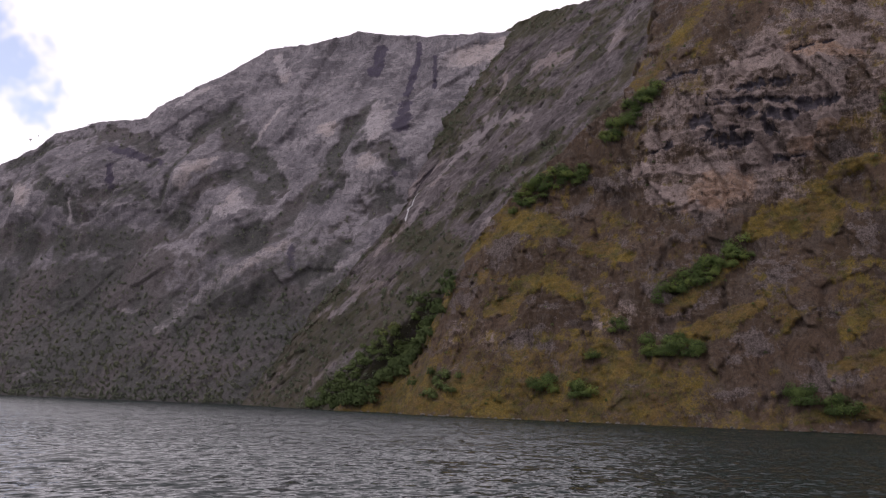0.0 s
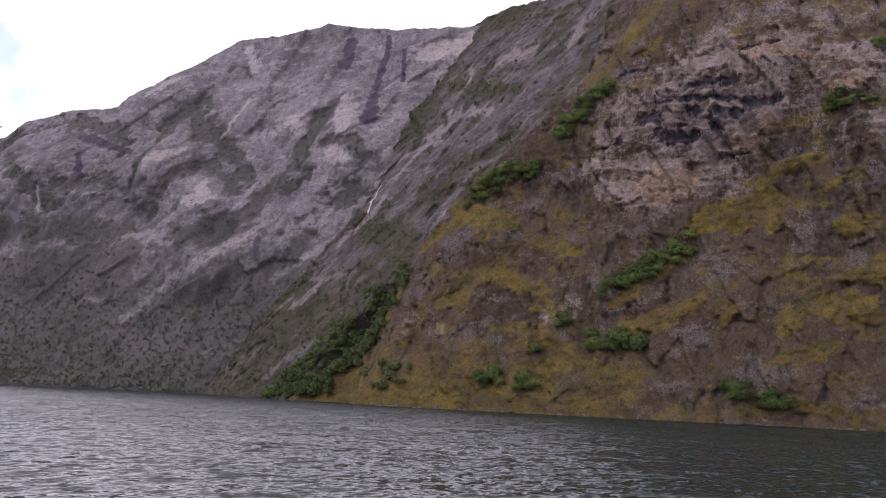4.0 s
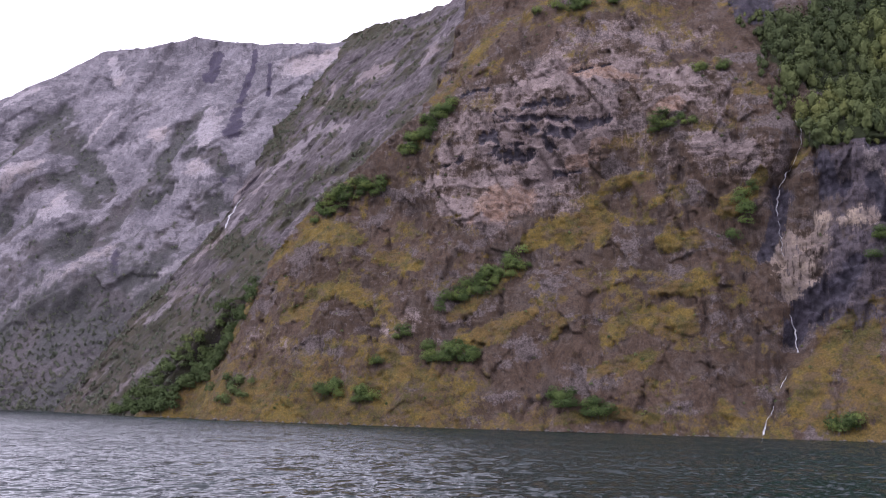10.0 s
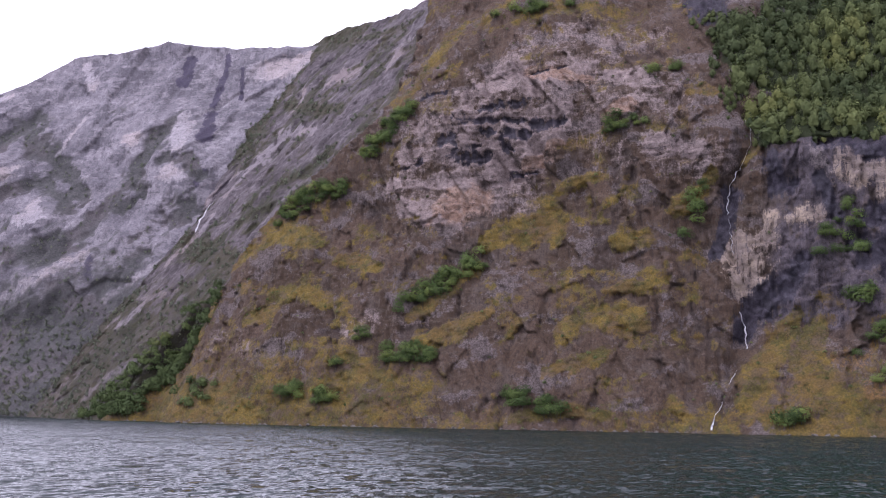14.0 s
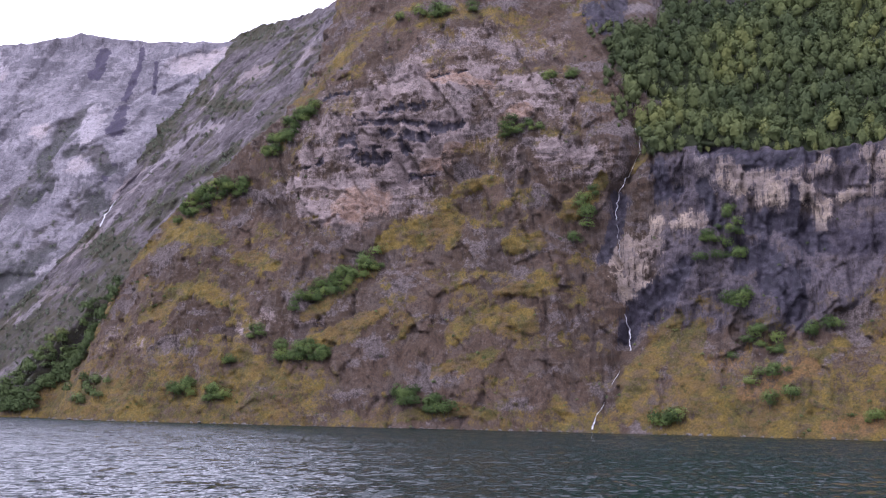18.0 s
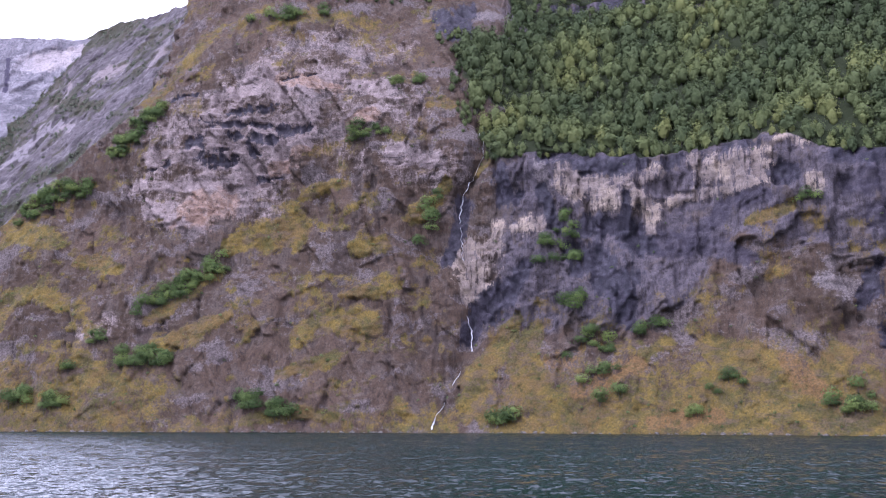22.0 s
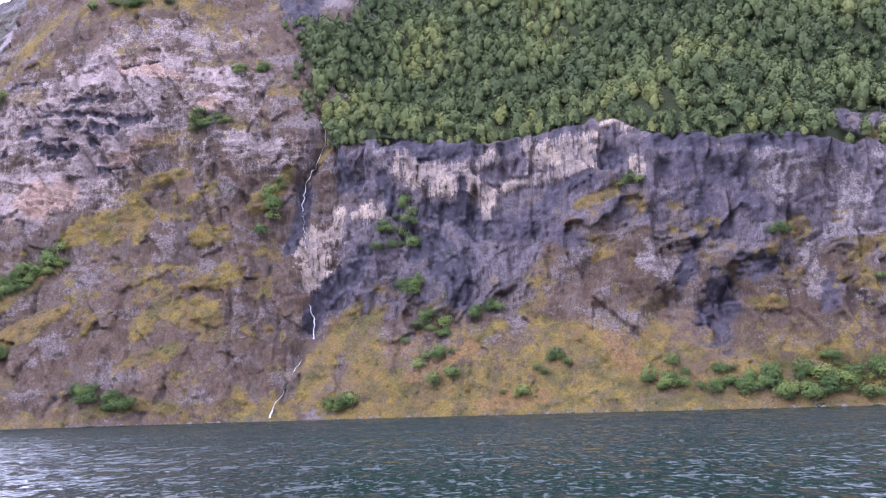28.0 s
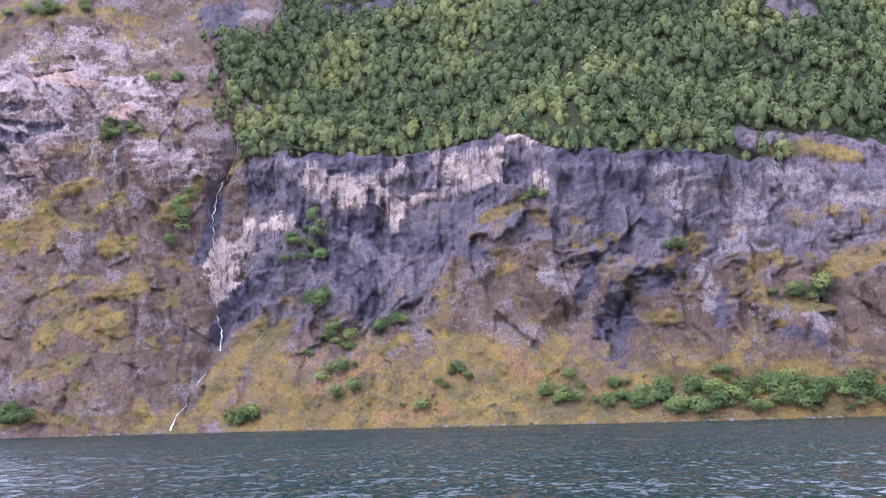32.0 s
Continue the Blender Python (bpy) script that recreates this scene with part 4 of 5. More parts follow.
FAR_ARCHES = [
    [(-860, 230, 4.7), (-821, 245, 5.8), (-779, 255, 5.7), (-726, 257, 5.1), (-680, 250, 5.5), (-648, 232, 4.3)], [(-608, 220, 5.2), (-612, 248, 8.5), (-606, 264, 7.5), (-587, 256, 9.6), (-563, 236, 7.3)],
    [(-613, 218, 4.2), (-617, 200, 3.1), (-621, 182, 2.6)], [(-592, 173, 4), (-580, 192, 5.6), (-561, 202, 6.1), (-534, 193, 5), (-507, 176, 3.9)], [(-550, 226, 5.1), (-524, 206, 4), (-498, 182, 3.9)],
    [(-428, 220, 3.4), (-407, 220, 2.9), (-390, 203, 3.3)], [(-845, 209, 5.8), (-809, 193, 3.4)], [(-680, 250, 3.3), (-649, 220, 3.2)]]
FAR_GULLIES = [
    [(-437, 270, 2.5), (-448, 230, 4.5), (-460, 208, 5.9), (-469, 186, 6.8), (-483, 160, 7.7), (-509, 139, 7.6)], [(-388, 176, 7.4), (-409, 162, 9.3), (-431, 147, 9.3)],
    [(-770, 216, 5), (-735, 191, 4.9), (-700, 165, 4.7)], [(-685, 185, 7.4), (-655, 187, 5.2), (-621, 177, 4.6), (-604, 159, 7)], [(-462, 175, 4.8), (-443, 185, 4.3)]]
FAR_WOODS = [
    [(-798, 143, 15.2), (-720, 140, 13.6), (-654, 138, 15.2), (-608, 142, 12)], [(-800, 91, 25.8), (-661, 95, 24.7), (-595, 115, 19.5)], [(-800, 28, 26), (-616, 34, 27.5), (-532, 31, 19.8), (-477, 41, 21.7)],
    [(-522, 79, 13.8), (-530, 50, 13.5), (-442, 51, 17.3)], [(-547, 135, 6.8), (-510, 129, 9.5), (-481, 138, 5.7)], [(-437, 107, 7.2), (-425, 132, 8.2), (-427, 79, 8.8)], [(-488, 103, 6.5), (-465, 113, 6.4)]]
DOMES = [(-535, 165, 32, 30, 20), (-595, 205, 30, 28, 26), (-410, 215, 42, 40, 22), (-470, 250, 40, 40, 14), (-720, 200, 70, 60, 34), (-490, 110, 70, 26, 16), (-780, 190, 40, 36, 18), (-640, 280, 44, 34, 12)]


def far_surface(x, z):
    y = np.interp(x, (-1400, -700, -546, -391, -250), (600, 580, 592, 600, 600)) + np.interp(z, (0, 70, 340), (0, 58, 190))
    pale = np.maximum(strokes(x, z, FAR_PALE, 0.7, 14, 110), 0.6 * strokes(x, z, FAR_SCREE, 1.0, 9, 111))
    wet_dark = np.clip(1.3 * strokes(x, z, FAR_WET, 0.45, 8, 113), 0, 1)
    bands = np.maximum(strokes(x, z, [[(a, b, 1.25 * w) for a, b, w in q] for q in FAR_ARCHES], 1.6, 16, 118), strokes(x, z, [[(a, b, 1.3 * w) for a, b, w in q] for q in FAR_GULLIES], 1.7, 18, 117))
    woods = strokes(x, z, FAR_WOODS, 0.7, 22, 116)
    bulge = -2.0 * bands
    for cx, cz, rx, rz, d in DOMES:
        r = ((x - cx) / rx) ** 2 + ((z - cz) / rz) ** 2
        bulge = bulge + 0.6 * d * np.exp(-1.1 * r * (1 + 0.5 * fbm(x / 30, z / 30, 3, 130)))
    a, b = x * 0.72 + z * 0.69, -x * 0.69 + z * 0.72
    stray = 0.8 * smooth(fbm(a / 60, b / 12, 5, 119, 0.62) - z / 420 + 0.24, -0.1, 0.4)
    shore = 1.25 * smooth(z + 30 * fbm(x / 40, z / 30, 3, 132), 150, 70)
    green = np.maximum(np.maximum(1.15 * bands, 1.2 * woods), np.maximum(stray, shore)) * (1 - 0.85 * pale)
    relief = bulge + 6 * (crests(a / 150, b / 40, 3, 121) - 0.6) + 3 * (crests((x + 0.1 * z) / 22, (z - 0.1 * x) / 110, 3, 123) - 0.6) + 0.7 * fbm(x / 7, z / 20, 3, 125)
    relief = relief + 2.0 * facets(a / 62, b / 30, 126, 0.9) + 1.2 * facets((x + 0.3 * z) / 20, z / 40, 127, 0.7) + 0.9 * facets(x / 7, z / 16, 128, 0.8)
    return y - 1.25 * relief * smooth(z, -1, 14) + 14, pale, wet_dark, green


u, v = np.meshgrid(np.r_[np.arange(-1400, -900, 8.0), np.arange(-900, -230, 1.7)], np.r_[np.linspace(-0.02, 1, 220), 1.003, 1.02, 1.2])
top = np.interp(u, FAR_TOP_X, FAR_TOP_Z) + 1.3 * fbm(u / 14, u * 0, 4, 35)
gz = np.minimum(v, 1) * top
gy, pale, wet_dark, green = far_surface(u, gz)
gy = gy + np.maximum(0, v - 1) * 900
mountain = sheet("mountain_far", u, gy, gz + np.maximum(0, v - 1) * 8, {"pale": pale, "wet_dark": wet_dark, "grass": green}, rock_far)
tagged(mountain, "broad grey granite mountain wall with dark forested gullies", "mountain", kind="structure")

# plain opposite fjord side, unseen behind the boat, added to block low skylight
u, v = np.meshgrid(np.arange(-3000, 3001, 60.0), np.linspace(0, 1, 24))
gy = -520 - 420 * v - 30 * fbm(u / 300, v * 3, 3, 140)
other = sheet("mountainside_behind", u[:, ::-1], gy[:, ::-1], (v * 330 * (1 + 0.25 * fbm(u / 400, v, 3, 141)) - 4)[:, ::-1], {"pale": 0 * u, "wet_dark": 0 * u, "grass": 0 * u + 0.5}, rock_far)
tagged(other, "plain grey mountainside across the fjord, unseen, added to block skylight", "mountainside", kind="structure")
# land that closes the fjord at both ends
for name, at_x, turn in (("mountainside_west", -1500, 1), ("mountainside_east", 900, -1)):
    u, v = np.meshgrid(np.arange(-1200, 900, 60.0), np.linspace(0, 1, 20))
    gx = at_x - turn * (380 * v + 40 * fbm(u / 260, v * 3, 3, 142))
    side = sheet(name, gx, u, v * 300 * (1 + 0.2 * fbm(u / 300, v, 3, 143)) - 4, {"pale": 0 * u, "wet_dark": 0 * u, "grass": 0 * u + 0.5}, rock_far)
    tagged(side, "plain grey mountainside that closes the fjord", "mountainside", kind="structure")


# ---------------------------------------------------------------- plants
def part(name, mesh, parent, label=""):
    ob = new(name, mesh)
    ob.parent = parent
    return tagged(ob, label)


def mesh_of(name, verts, faces, mat, flat=True):
    mesh = bpy.data.meshes.new(name)
    mesh.from_pydata([tuple(v) for v in verts], [], [tuple(f) for f in faces])
    mesh.materials.append(mat)
    mesh.update()
    if not flat:
        mesh.polygons.foreach_set("use_smooth", [True] * len(mesh.polygons))
    return mesh


def taper(up):
    """Narrows a crown towards its tip."""
    return np.array((1 - 0.34 * max(0, up), 1 - 0.34 * max(0, up), 1.06))


def crown_points(rng, count, middle, size, leaf, body=False):
    """Leaf clumps in shells over a lumpy crown, two bent triangles each, round a dense core where there is one."""
    verts, faces = [], []
    lumps = rng.normal(size=(11, 3)) + np.array((0, 0, 0.4))
    lumps /= np.linalg.norm(lumps, axis=1)[:, None]
    middle, size = np.array(middle), np.array(size)
    if body:
        bm = bmesh.new()
        bmesh.ops.create_icosphere(bm, subdivisions=2, radius=1.0)
        for v in bm.verts:
            d = np.array(v.co)
            r = (0.62 + 0.42 * smooth((lumps @ d).max(), 0.70, 0.97)) * (0.68 + 0.07 * rng.normal())
            verts.append(middle + d * size * r * taper(d[2]))
        faces += [tuple(v.index for v in f.verts) for f in bm.faces]
        bm.free()
    for k in range(count):
        d = rng.normal(size=3)
        d /= np.linalg.norm(d)
        if d[2] < -0.55 or body and d[2] < -0.2:
            d[2] *= -0.5
        near = lumps @ d
        r = 0.66 + 0.42 * smooth(near.max(), 0.70, 0.97)
        p = middle + d * size * r * (1.2 - 0.5 * rng.rand() if body else 1 - 0.32 * rng.rand() ** 2) * (taper(d[2]) if body else 1)
        out = 0.9 * d + 0.4 * (d - lumps[near.argmax()]) + rng.normal(size=3) * (0.3 if body else 0.2) + np.array((0, 0, 0.2))
        out /= np.linalg.norm(out)
        side = np.cross(out, rng.normal(size=3))
        side /= np.linalg.norm(side)
        up = np.cross(out, side)
        s = leaf * (0.6 + 0.8 * rng.rand())
        i = len(verts)
        verts += [p - side * s * 0.6, p + up * s * 0.75 - out * s * 0.18, p + side * s * 0.6, p - up * s * 0.75 - out * s * 0.18]
        faces += [(i, i + 1, i + 2), (i, i + 2, i + 3)]
    return verts, faces


def tube(verts, faces, a, b, ra, rb, sides=5):
    a, b = np.array(a, float), np.array(b, float)
    d = (b - a) / np.linalg.norm(b - a)
    s = np.cross(d, (0.3, 1, 0.2))
    s /= np.linalg.norm(s)
    t = np.cross(d, s)
    i = len(verts)
    for p, r in ((a, ra), (b, rb)):
        verts += [p + r * (s * math.cos(k * math.tau / sides) + t * math.sin(k * math.tau / sides)) for k in range(sides)]
    faces += [(i + k, i + (k + 1) % sides, i + sides + (k + 1) % sides, i + sides + k) for k in range(sides)]


def tree_shape(seed, height, width, count, leaf, low=0.14, body=False, limbs=6):
    """Verts and faces of the trunk with limbs, and of the crown, of one tree."""
    rng = np.random.RandomState(seed)
    wood_v, wood_f = [], []
    lean = rng.normal(size=2) * 0.05 * height
    mid = np.array((lean[0] * 0.4, lean[1] * 0.4, height * 0.42))
    tip = np.array((lean[0], lean[1], height * 0.86))
    tube(wood_v, wood_f, (0, 0, -0.8), mid, 0.020 * height, 0.013 * height)
    tube(wood_v, wood_f, mid, tip, 0.013 * height, 0.004 * height)
    for k in range(limbs):
        f = k / max(1, limbs - 1)
        a, h = k * 2.4 + rng.rand(), height * (low + (0.66 - low) * f)
        r = width * (0.34 - 0.16 * f) * (0.65 + 0.5 * rng.rand())
        tube(wood_v, wood_f, (lean[0] * f, lean[1] * f, h), (lean[0] * f + r * math.cos(a), lean[1] * f + r * math.sin(a), h + 0.1 * height), 0.008 * height, 0.003 * height, 4)
    middle = (lean[0] * 0.6, lean[1] * 0.6, height * (0.5 + 0.5 * low))
    return wood_v, wood_f, *crown_points(rng, count, middle, (width * 0.5, width * 0.5, height * (0.5 - 0.45 * low)), leaf, body)


def thing_tree(name, shape, leaves, label, category, group, index):
    root = new(name)
    wood_v, wood_f, crown_v, crown_f = shape
    part("trunk", mesh_of("trunk", wood_v, wood_f, bark), root, "thin pale trunk with limbs")
    part("crown", mesh_of("crown", crown_v, crown_f, leaves), root)
    return tagged(root, label, category, group)


def joined(name, shapes, spots, mats, label, category):
    """Many plants as one mesh: rows of shape index, place, size and turn."""
    verts, tris, which, tones, base = [], [], [], [], 0
    packs = []
    for wood_v, wood_f, crown_v, crown_f in shapes:
        wood_t = [t for f in wood_f for t in ((f[0], f[1], f[2]), (f[0], f[2], f[3]))]
        v = np.array(wood_v + crown_v)
        t = np.array(wood_t + [tuple(q + len(wood_v) for q in f) for f in crown_f])
        packs.append((v, t, np.r_[np.zeros(len(wood_t), int), np.ones(len(crown_f), int)]))
    for k, x, y, z, size, turn in spots:
        v, t, m = packs[int(k)]
        c, s = math.cos(turn), math.sin(turn)
        verts.append(np.stack([(v[:, 0] * c - v[:, 1] * s) * size + x, (v[:, 0] * s + v[:, 1] * c) * size + y, v[:, 2] * size * (0.8 + 0.55 * ((3.1 * x + 1.7 * z) % 1.0)) + z], 1))
        tris.append(t + base)
        which.append(m)
        tones.append(np.full(len(v), 0.36 * ((1.7 * x + 0.37 * z) % 1.0) + 0.30 + 0.5 * value_noise(np.array([x / 34]), np.array([z / 22]), 171)[0]))
        base += len(v)
    verts, tris, which = np.concatenate(verts), np.concatenate(tris).astype(np.int32), np.concatenate(which).astype(np.int32)
    mesh = bpy.data.meshes.new(name)
    mesh.vertices.add(len(verts))
    mesh.vertices.foreach_set("co", verts.astype(np.float32).ravel())
    mesh.loops.add(tris.size)
    mesh.polygons.add(len(tris))
    mesh.loops.foreach_set("vertex_index", tris.ravel())
    mesh.polygons.foreach_set("loop_start", np.arange(0, tris.size, 3, dtype=np.int32))
    for m in mats:
        mesh.materials.append(m)
    mesh.polygons.foreach_set("material_index", which)
    mesh.update(calc_edges=True)
    mesh.attributes.new("tone", "FLOAT", "POINT").data.foreach_set("value", np.clip(np.concatenate(tones), 0, 1).astype(np.float32))
    return tagged(new(name, mesh), label, category, kind="stuff")


def near_height(x, z):
    return near_surface(np.array([x], float), np.array([z], float))[0][0]


# the birch wood on the bench above the cliff
rng = np.random.RandomState(5)
shapes = [tree_shape(100 + k, 10.0, 6.2 + 0.8 * (k % 3), 175, 0.6, 0.0, True, 3) for k in range(6)]
sx, sz = np.meshgrid(np.arange(28, 372, 4.6), np.arange(98, 252, 3.8))
sx, sz = sx + rng.uniform(-3.4, 3.4, sx.shape), sz + rng.uniform(-2.6, 2.6, sz.shape)
sy, cover = near_surface(sx, sz)
wood = cover["wood"]
keep = (wood > 0.5) & (rng.rand(*sx.shape) < 0.97)
fringe = (sz - np.interp(sx, LIP_X, LIP_Z))
brink_x = np.arange(58, 345, 4.2)
brink_z = np.interp(brink_x, LIP_X, LIP_Z) + 0.6 + rng.uniform(-1.0, 1.2, len(brink_x))
spots = np.stack([rng.randint(0, 6, sx.shape), sx, sy - 0.6, sz - 2.4, rng.uniform(0.5, 1.35, sx.shape) * (1 - 0.3 * smooth(fbm(sx / 26, sz / 18, 3, 170), 0.1, 0.5)), rng.uniform(0, 6.28, sx.shape)], -1)
first = keep & (fringe < 11) & (sx < 345)
protos = [thing_tree("birch_tree", s, leaf_birch, "leafy green birch at the brink of the cliff", "tree", "birches along the cliff top", k) for k, s in enumerate(shapes)]
brink = np.stack([rng.randint(0, 6, len(brink_x)), brink_x, near_surface(brink_x, brink_z)[0] - 1.2, brink_z - 2.6, rng.uniform(0.4, 0.85, len(brink_x)), rng.uniform(0, 6.28, len(brink_x))], -1)
brink = brink[rng.rand(len(brink)) < np.where(brink_x > 268, 0.0, 0.9)]
near_spots = np.concatenate([brink, spots[first]])[:300]
for k, row in enumerate(near_spots):
    place = Matrix.LocRotScale((row[1], row[2], row[3]), Euler((0, 0, row[5])), (row[4], row[4], row[4] * rng.uniform(0.8, 1.3)))
    if k < 6:
        protos[k].matrix_basis = place
    else:
        copy_thing(protos[int(row[0])], Matrix.Identity(4)).matrix_basis = place
rest = np.concatenate([spots[first][300 - len(brink):], spots[keep & ~first]])
joined("birch_wood", shapes, rest, (bark, leaf_wood), "dense green birch wood on the steep bench", "trees")

# bushes on the ledges: centre along the shore, height, half width, half height, turn, count
THICKETS = [
    [(-200, 111, 4.4), (-179, 122, 6), (-155, 127, 3.4)], [(-150, 143, 4), (-134, 156, 5.4), (-122, 172, 4)], [(-112, 55, 3), (-97, 65, 5), (-86, 73, 5), (-70, 81, 3.6)], [(-113, 32, 4), (-101, 36, 6), (-88, 30, 2.4)],
    [(-165, 16, 2.7), (-152, 16, 3.8), (-135, 11, 2.1)], [(-52, 12, 3), (-38, 13, 3.6), (-25, 6, 2.6)], [(-11, 147, 4), (9, 146, 3.8)], [(-134, 29, 1.8), (-143, 29, 1.6)], [(-123, 44, 2), (-131, 43, 1.6)]]
CLUMPS = [(110, 39, 8, 6, 0, 12), (97, 57, 6, 7, 0, 8), (131, 44, 8, 4, 30, 7), (-52, 227, 28, 4, 4, 14), (30, 101, 4, 15, -20, 12), (96, 87, 5, 12, 10, 12), (20, 178, 12, 4, 20, 7)]
CLUMPS_C = [(-286, 8, 18, 6, 0, 20), (-268, 26, 10, 13, 60, 24), (-250, 46, 7, 14, 60, 26), (-262, 30, 8, 14, 60, 24), (-243, 60, 6, 14, 60, 14), (-225, 14, 22, 9, 0, 18), (-236, 70, 6, 12, 60, 12), (-300, 24, 16, 5, 35, 10), (-275, 42, 9, 16, 55, 24), (-292, 28, 13, 10, 40, 24), (-262, 62, 8, 14, 60, 10), (-310, 12, 16, 6, 10, 22)]
CLUMPS_B = [(114, 15, 6, 3, 10, 4), (64, 5, 9, 2, 0, 7), (197, 10, 10, 3, 0, 7), (226, 9, 10, 4, 0, 14), (246, 8, 20, 6, 0, 40), (274, 9, 18, 6, 0, 36), (304, 9, 18, 6, 0, 32), (212, 12, 14, 8, 0, 10), (150, 14, 16, 9, 20, 7), (105, 30, 14, 9, 20, 6), (258, 18, 7, 3, 0, 4),
            (290, 47, 15, 2.5, -3, 10), (193, 93, 6, 3, 20, 4), (86, 79, 5, 9, 20, 7), (160, 21, 5, 3, 0, 4), (250, 68, 5, 3, 0, 3)]
bush_shapes = [tree_shape(200 + k, 4.4, 5.8, 540, 0.28, 0.03) for k in range(4)]
bush_protos = [thing_tree("bush", s, leaf_bush, "dense dark green bush on a grassy ledge", "bush", "bushes on the rock face", k) for k, s in enumerate(bush_shapes)]
alder_protos = [thing_tree("alder", s, leaf_bush, "small leafy alder on the slope above the shore", "tree", "alders above the shore", k) for k, s in enumerate(bush_shapes)]
def scatter(rows):
    """Spots of plants in slanting patches."""
    for cx, cz, rx, rz, turn, count in rows:
        for _ in range(count):
            a, r = rng.uniform(0, 6.28), math.sqrt(rng.rand())
            u, v = rx * r * math.cos(a), rz * r * math.sin(a)
            yield cx + u * math.cos(radians(turn)) - v * math.sin(radians(turn)), max(1.2, cz + u * math.sin(radians(turn)) + v * math.cos(radians(turn)))


def along(lines, each):
    """Spots of plants along bands, so many for each square metre."""
    for points in lines:
        for (xa, za, wa), (xb, zb, wb) in zip(points, points[1:]):
            long = math.hypot(xb - xa, zb - za)
            for _ in range(int(long * (wa + wb) * each + 1)):
                t, side = rng.rand(), rng.uniform(-1, 1)
                w = (wa + (wb - wa) * t) * side
                yield xa + (xb - xa) * t - (zb - za) / long * w, max(1.2, za + (zb - za) * t + (xb - xa) / long * w)


for spots, plants, least, more in (([*along(THICKETS, 0.11), *scatter(CLUMPS)], bush_protos, 0.75, 0.95), ([*scatter(CLUMPS_B)], alder_protos, 0.65, 1.0)):
    for k, (x, z) in enumerate(spots):
        size = least + more * rng.rand() ** 1.3
        place = Matrix.LocRotScale((x, near_height(x, z) - 1.4, z - 1.6), Euler((0, 0, rng.uniform(0, 6.28))), (size, size, size * rng.uniform(0.8, 1.25)))
        if k < 4:
            plants[k].matrix_basis = place
        else:
            copy_thing(plants[k % 4], Matrix.Identity(4)).matrix_basis = place
low = []
thicket_shapes = [tree_shape(250 + k, 4.4, 5.2, 150, 0.5, 0.03, False, 2) for k in range(4)]
for x, z in [*scatter(CLUMPS_C), *along(RIDGE_GREEN[1:4], 0.16)]:
    low.append((rng.randint(4), x, min(near_height(x, z), ridge_surface(np.array([x]), np.array([z]))[0][0]) - 1.8, z - 1.6, rng.uniform(0.6, 1.4), rng.uniform(0, 6.28)))
edge = [(rng.randint(6), x, near_height(x, z) - 0.5, z - 1.0, rng.uniform(0.25, 0.6), rng.uniform(0, 6.28)) for x, z in scatter([(46, 172, 8, 22, 12, 55), (36, 206, 10, 12, 40, 30), (50, 150, 6, 8, 0, 14), (-10, 240, 40, 5, 0, 20)])]
joined("birch_scrub", shapes, edge, (bark, leaf_wood), "small light green birches at the edge of the wood", "trees")
joined("thicket", thicket_shapes, low, (bark, leaf_scrub), "dark green thicket where the ridge meets the shore", "bushes")


# ---------------------------------------------------------------- waterfall
def ribbon(name, line, widths, surface, proud, label, seed):
    """A stream of falling water that follows the rock."""
    rng = np.random.RandomState(seed)
    pts = []
    for (xa, za), (xb, zb), wa, wb in zip(line, line[1:], widths, widths[1:]):
        steps = max(2, int(abs(za - zb) / 1.2))
        pts += [(xa + (xb - xa) * k / steps, za + (zb - za) * k / steps, wa + (wb - wa) * k / steps) for k in range(steps)]
    x, z, w = (np.array(c) for c in zip(*pts))
    x = x + 1.5 * fbm(z / 3.4, z * 0, 4, seed, 0.6)
    w = w * (0.4 + 0.7 * smooth(fbm(z / 2.6, z * 0 + 2, 3, seed + 1), -0.4, 0.5)) * (0.7 + 0.5 * rng.rand(len(w)))
    cross = np.array((-1, -0.5, 0, 0.5, 1))[:, None]
    gx, gz = x + cross * w * 0.5, z + 0 * cross
    bed = np.min([surface(x + dx, z + dz) for dx in (-0.9, 0, 0.9) for dz in (-0.8, 0, 0.8)], axis=0)
    gy = bed - proud - 0.2 * (1 - cross ** 2)
    return tagged(sheet(name, gx, gy, gz, mat=fall_mat), label, "waterfall")


ribbon("waterfall", [(53, 146), (56, 138), (56, 130), (50, 119), (46, 112), (44, 97)], (0.2, 0.32, 0.25, 0.4, 0.45, 0.42), lambda x, z: near_surface(x, z)[0], 0.25, "thin white waterfall down a dark rock gully", 3)
ribbon("waterfall", [(45, 96), (46, 88), (47, 78)], (0.3, 0.25, 0.2), lambda x, z: near_surface(x, z)[0], 0.25, "thin veil of water over dark rock", 4)
ribbon("waterfall", [(49, 53), (50.5, 45), (52.5, 35)], (0.25, 0.55, 0.9), lambda x, z: near_surface(x, z)[0], 0.25, "white stream tumbling down a dark rock gully", 5)
ribbon("waterfall", [(48, 27), (45, 23), (43.5, 19)], (0.1, 0.5, 0.25), lambda x, z: near_surface(x, z)[0], 0.25, "short run of white water between rocks", 7)
ribbon("waterfall", [(41, 13), (39, 7), (36.5, 0)], (0.3, 0.5, 0.9), lambda x, z: near_surface(x, z)[0], 0.25, "white stream running over rocks into the fjord", 8)
ribbon("waterfall", [(-329, 158), (-330, 150), (-330, 141), (-328, 131)], (0.5, 0.9, 1.5, 1.1), lambda x, z: ridge_surface(x, z)[0], 2.6, "distant white stream in a rocky gully", 6)


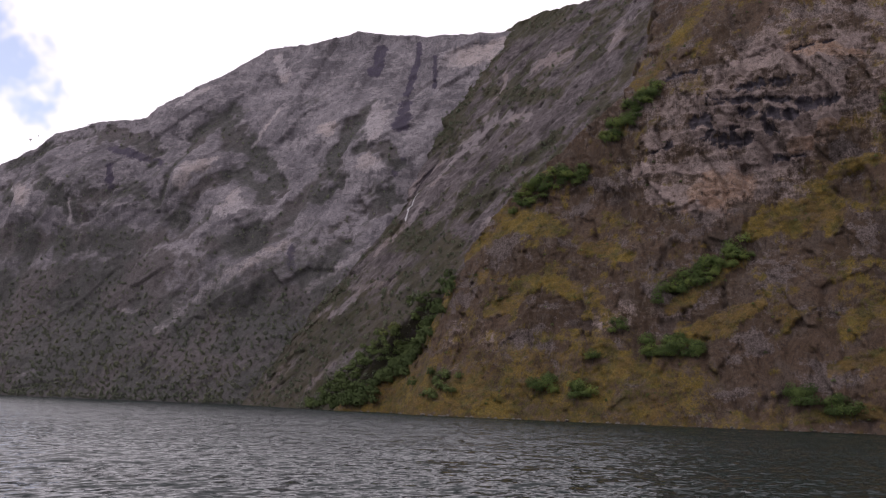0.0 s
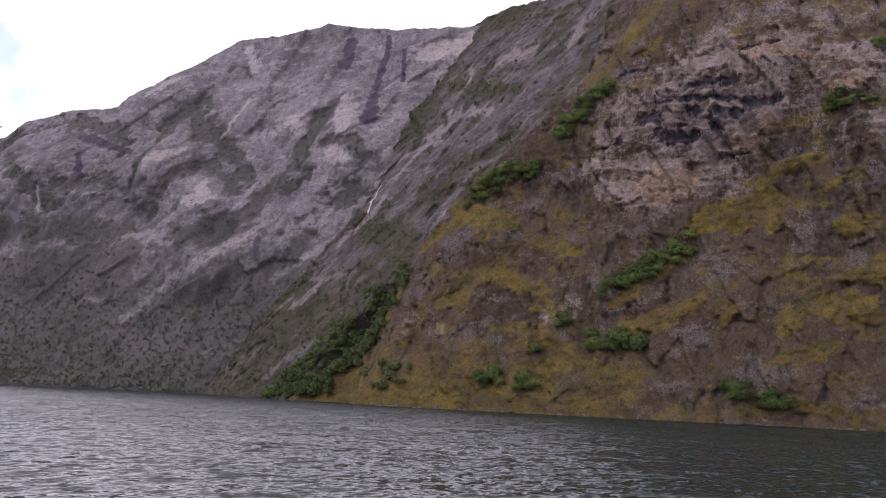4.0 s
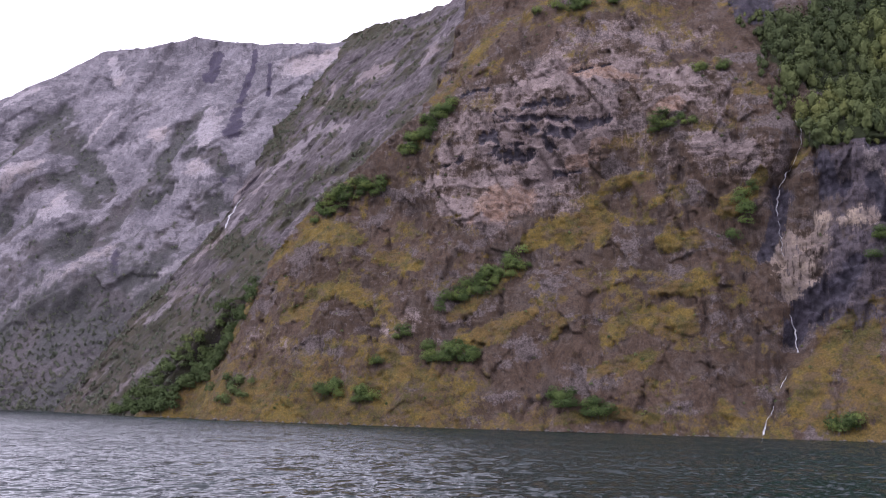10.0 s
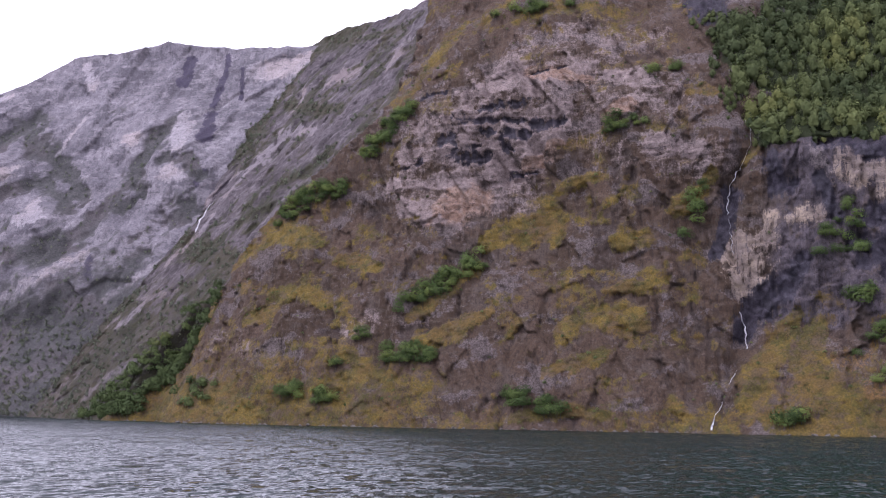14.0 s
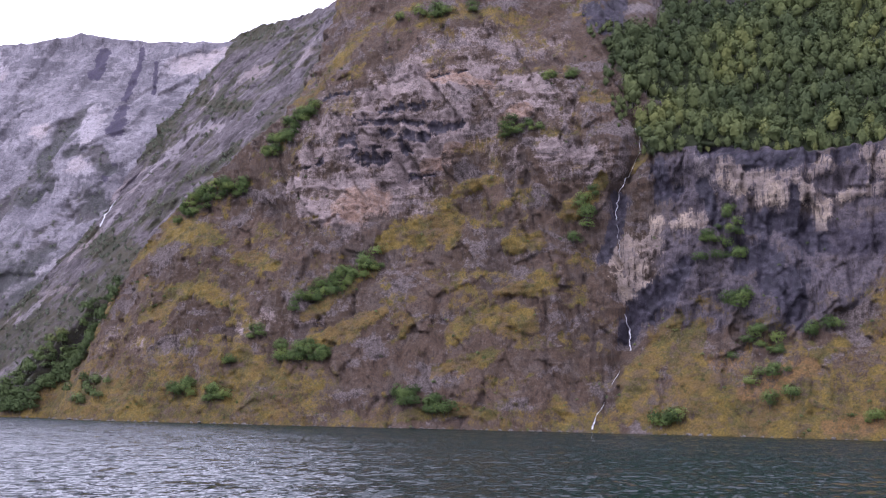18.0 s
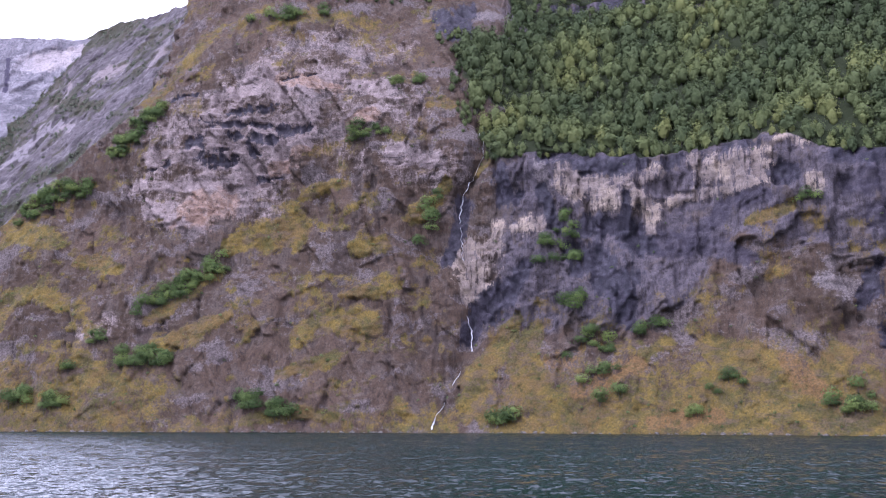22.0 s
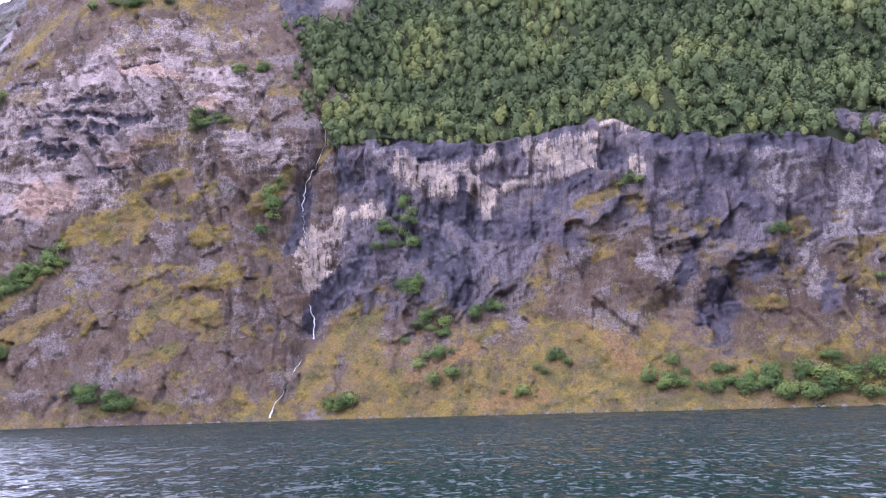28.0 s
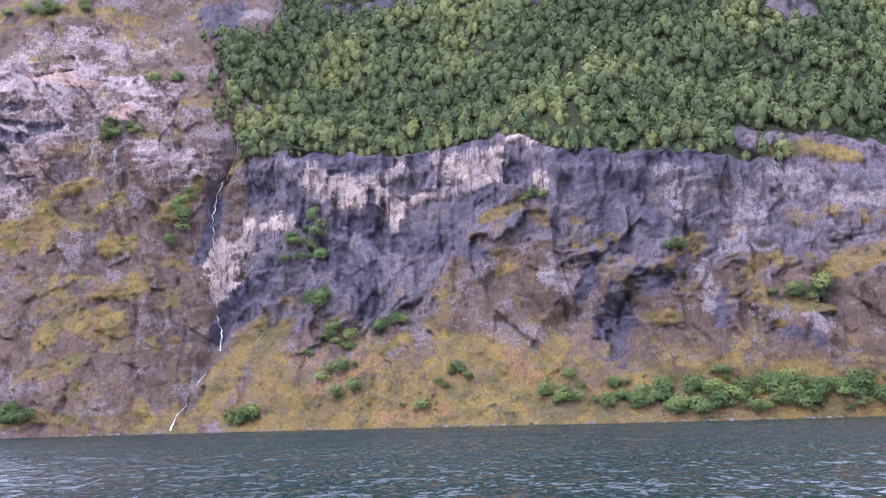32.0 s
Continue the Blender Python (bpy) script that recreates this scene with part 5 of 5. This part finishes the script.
# ---------------------------------------------------------------- stones along the shore
def boulder_mesh(seed):
    rng = np.random.RandomState(seed)
    bm = bmesh.new()
    bmesh.ops.create_icosphere(bm, subdivisions=2, radius=1.0)
    cuts = [(Vector(rng.normal(size=3)).normalized(), rng.uniform(0.55, 0.9)) for _ in range(9)]
    for v in bm.verts:
        for way, far in cuts:
            d = v.co.dot(way)
            if d > far:
                v.co -= way * (d - far)
        v.co *= 1 + 0.05 * rng.normal()
        v.co.z *= 0.7
    mesh = bpy.data.meshes.new("boulder")
    bm.to_mesh(mesh)
    bm.free()
    mesh.materials.append(stone_mat)
    return mesh


boulders = [boulder_mesh(k) for k in range(6)]
for k in range(240):
    x = rng.uniform(-285, 335)
    z = abs(rng.normal()) * 0.5
    y = near_height(x, max(z, 0.4)) - 0.5
    stone = new("boulder", boulders[k % 6])
    size = 0.3 + 0.9 * rng.rand() ** 2.5
    stone.matrix_basis = Matrix.LocRotScale((x, y, z * 0.4), Euler((rng.uniform(-0.4, 0.4), rng.uniform(-0.4, 0.4), rng.uniform(0, 6.28))), (size * 1.3, size, size))
    tagged(stone, "pale grey angular boulder at the water's edge", "boulder", "boulders along the shore")

# ---------------------------------------------------------------- woods and scrub on the far slopes
far_shapes = [tree_shape(300 + k, 6.0, 5.4, 26, 1.0, 0.0, False, 2) for k in range(4)]
spots = []
tries = np.stack([rng.uniform(-880, -330, 9500), 275 * rng.rand(9500) ** 1.5], 1)
fy, pale, wet_dark, green = far_surface(tries[:, 0], tries[:, 1])
dense = 0.35 + 0.65 * smooth(tries[:, 1], 110, 30)
for (x, z), y, g, d in zip(tries, fy, green, dense):
    if g * g * d > rng.rand():
        spots.append((rng.randint(4), x, y, z - 0.6, rng.uniform(0.3, 0.7), rng.uniform(0, 6.28)))
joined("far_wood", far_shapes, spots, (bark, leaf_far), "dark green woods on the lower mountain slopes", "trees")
spots = []
tries = np.stack([rng.uniform(-430, -160, 5200), 330 * rng.rand(5200) ** 1.2], 1)
ry, pale, green, past, _ = ridge_surface(tries[:, 0], tries[:, 1])
for (x, z), y, g, o in zip(tries, ry, green, past):
    if o < 25 and z < np.interp(x, RIDGE_TOP_X, RIDGE_TOP_Z) - 7 and g * g > rng.rand() * 1.2:
        spots.append((rng.randint(4), x, y - 0.5, z - 0.8, rng.uniform(0.25, 0.65), rng.uniform(0, 6.28)))
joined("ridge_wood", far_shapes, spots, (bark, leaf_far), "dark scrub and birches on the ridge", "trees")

# scattered scrub and grass tussocks on the near face
spots = []
tries = np.stack([rng.uniform(-270, 340, 8000), 240 * rng.rand(8000) ** 1.25], 1)
ny, cover = near_surface(tries[:, 0], tries[:, 1])
grass, wood = cover["grass"], cover["wood"]
thick = smooth(fbm(tries[:, 0] / 17, tries[:, 1] / 12, 3, 160), -0.1, 0.5)
for (x, z), y, g, t, w in zip(tries, ny, grass, thick, wood):
    if z < np.interp(x, LIP_X, LIP_Z) + 2 + 200 * (x < 40) and (0.05 + g * t) * 0.55 > rng.rand():
        spots.append((rng.randint(4), x, y - 0.3, z - 0.6, rng.uniform(0.15, 0.42), rng.uniform(0, 6.28)))
small = [tree_shape(400 + k, 4.0, 5.0, 50, 0.75, 0.05) for k in range(4)]
joined("scrub", small, spots, (bark, leaf_scrub), "low green scrub scattered over the ledges", "scrub")

count = 26000
tx, tz = rng.uniform(-280, 340, count), 130 * rng.rand(count) ** 1.3
ty, cover = near_surface(tx, tz)
grass, wood = cover["grass"], cover["wood"]
keep = (grass > 0.35) & (wood < 0.3)
tx, ty, tz = tx[keep], ty[keep], tz[keep]
size, turn = rng.uniform(0.3, 0.75, len(tx)), rng.uniform(0, 6.28, len(tx))
c, s = np.cos(turn) * size, np.sin(turn) * size
blade = np.stack([np.stack([tx - c * 0.7, ty - s * 0.3, tz - 0.2], 1), np.stack([tx + c * 0.7, ty + s * 0.3, tz - 0.2], 1),
                  np.stack([tx + c * 0.9, ty + 0.15 * size, tz + size * 0.6], 1), np.stack([tx - c * 0.5, ty + 0.1 * size, tz + size * 0.4], 1)], 1).reshape(-1, 3)
mesh = bpy.data.meshes.new("grass")
mesh.vertices.add(len(blade))
mesh.vertices.foreach_set("co", blade.astype(np.float32).ravel())
mesh.loops.add(len(blade))
mesh.polygons.add(len(tx))
mesh.loops.foreach_set("vertex_index", np.arange(len(blade), dtype=np.int32))
mesh.polygons.foreach_set("loop_start", np.arange(0, len(blade), 4, dtype=np.int32))
mesh.materials.append(straw)
mesh.update(calc_edges=True)
tagged(new("grass", mesh), "straw-coloured grass tussocks on the ledges", "grass", kind="stuff")
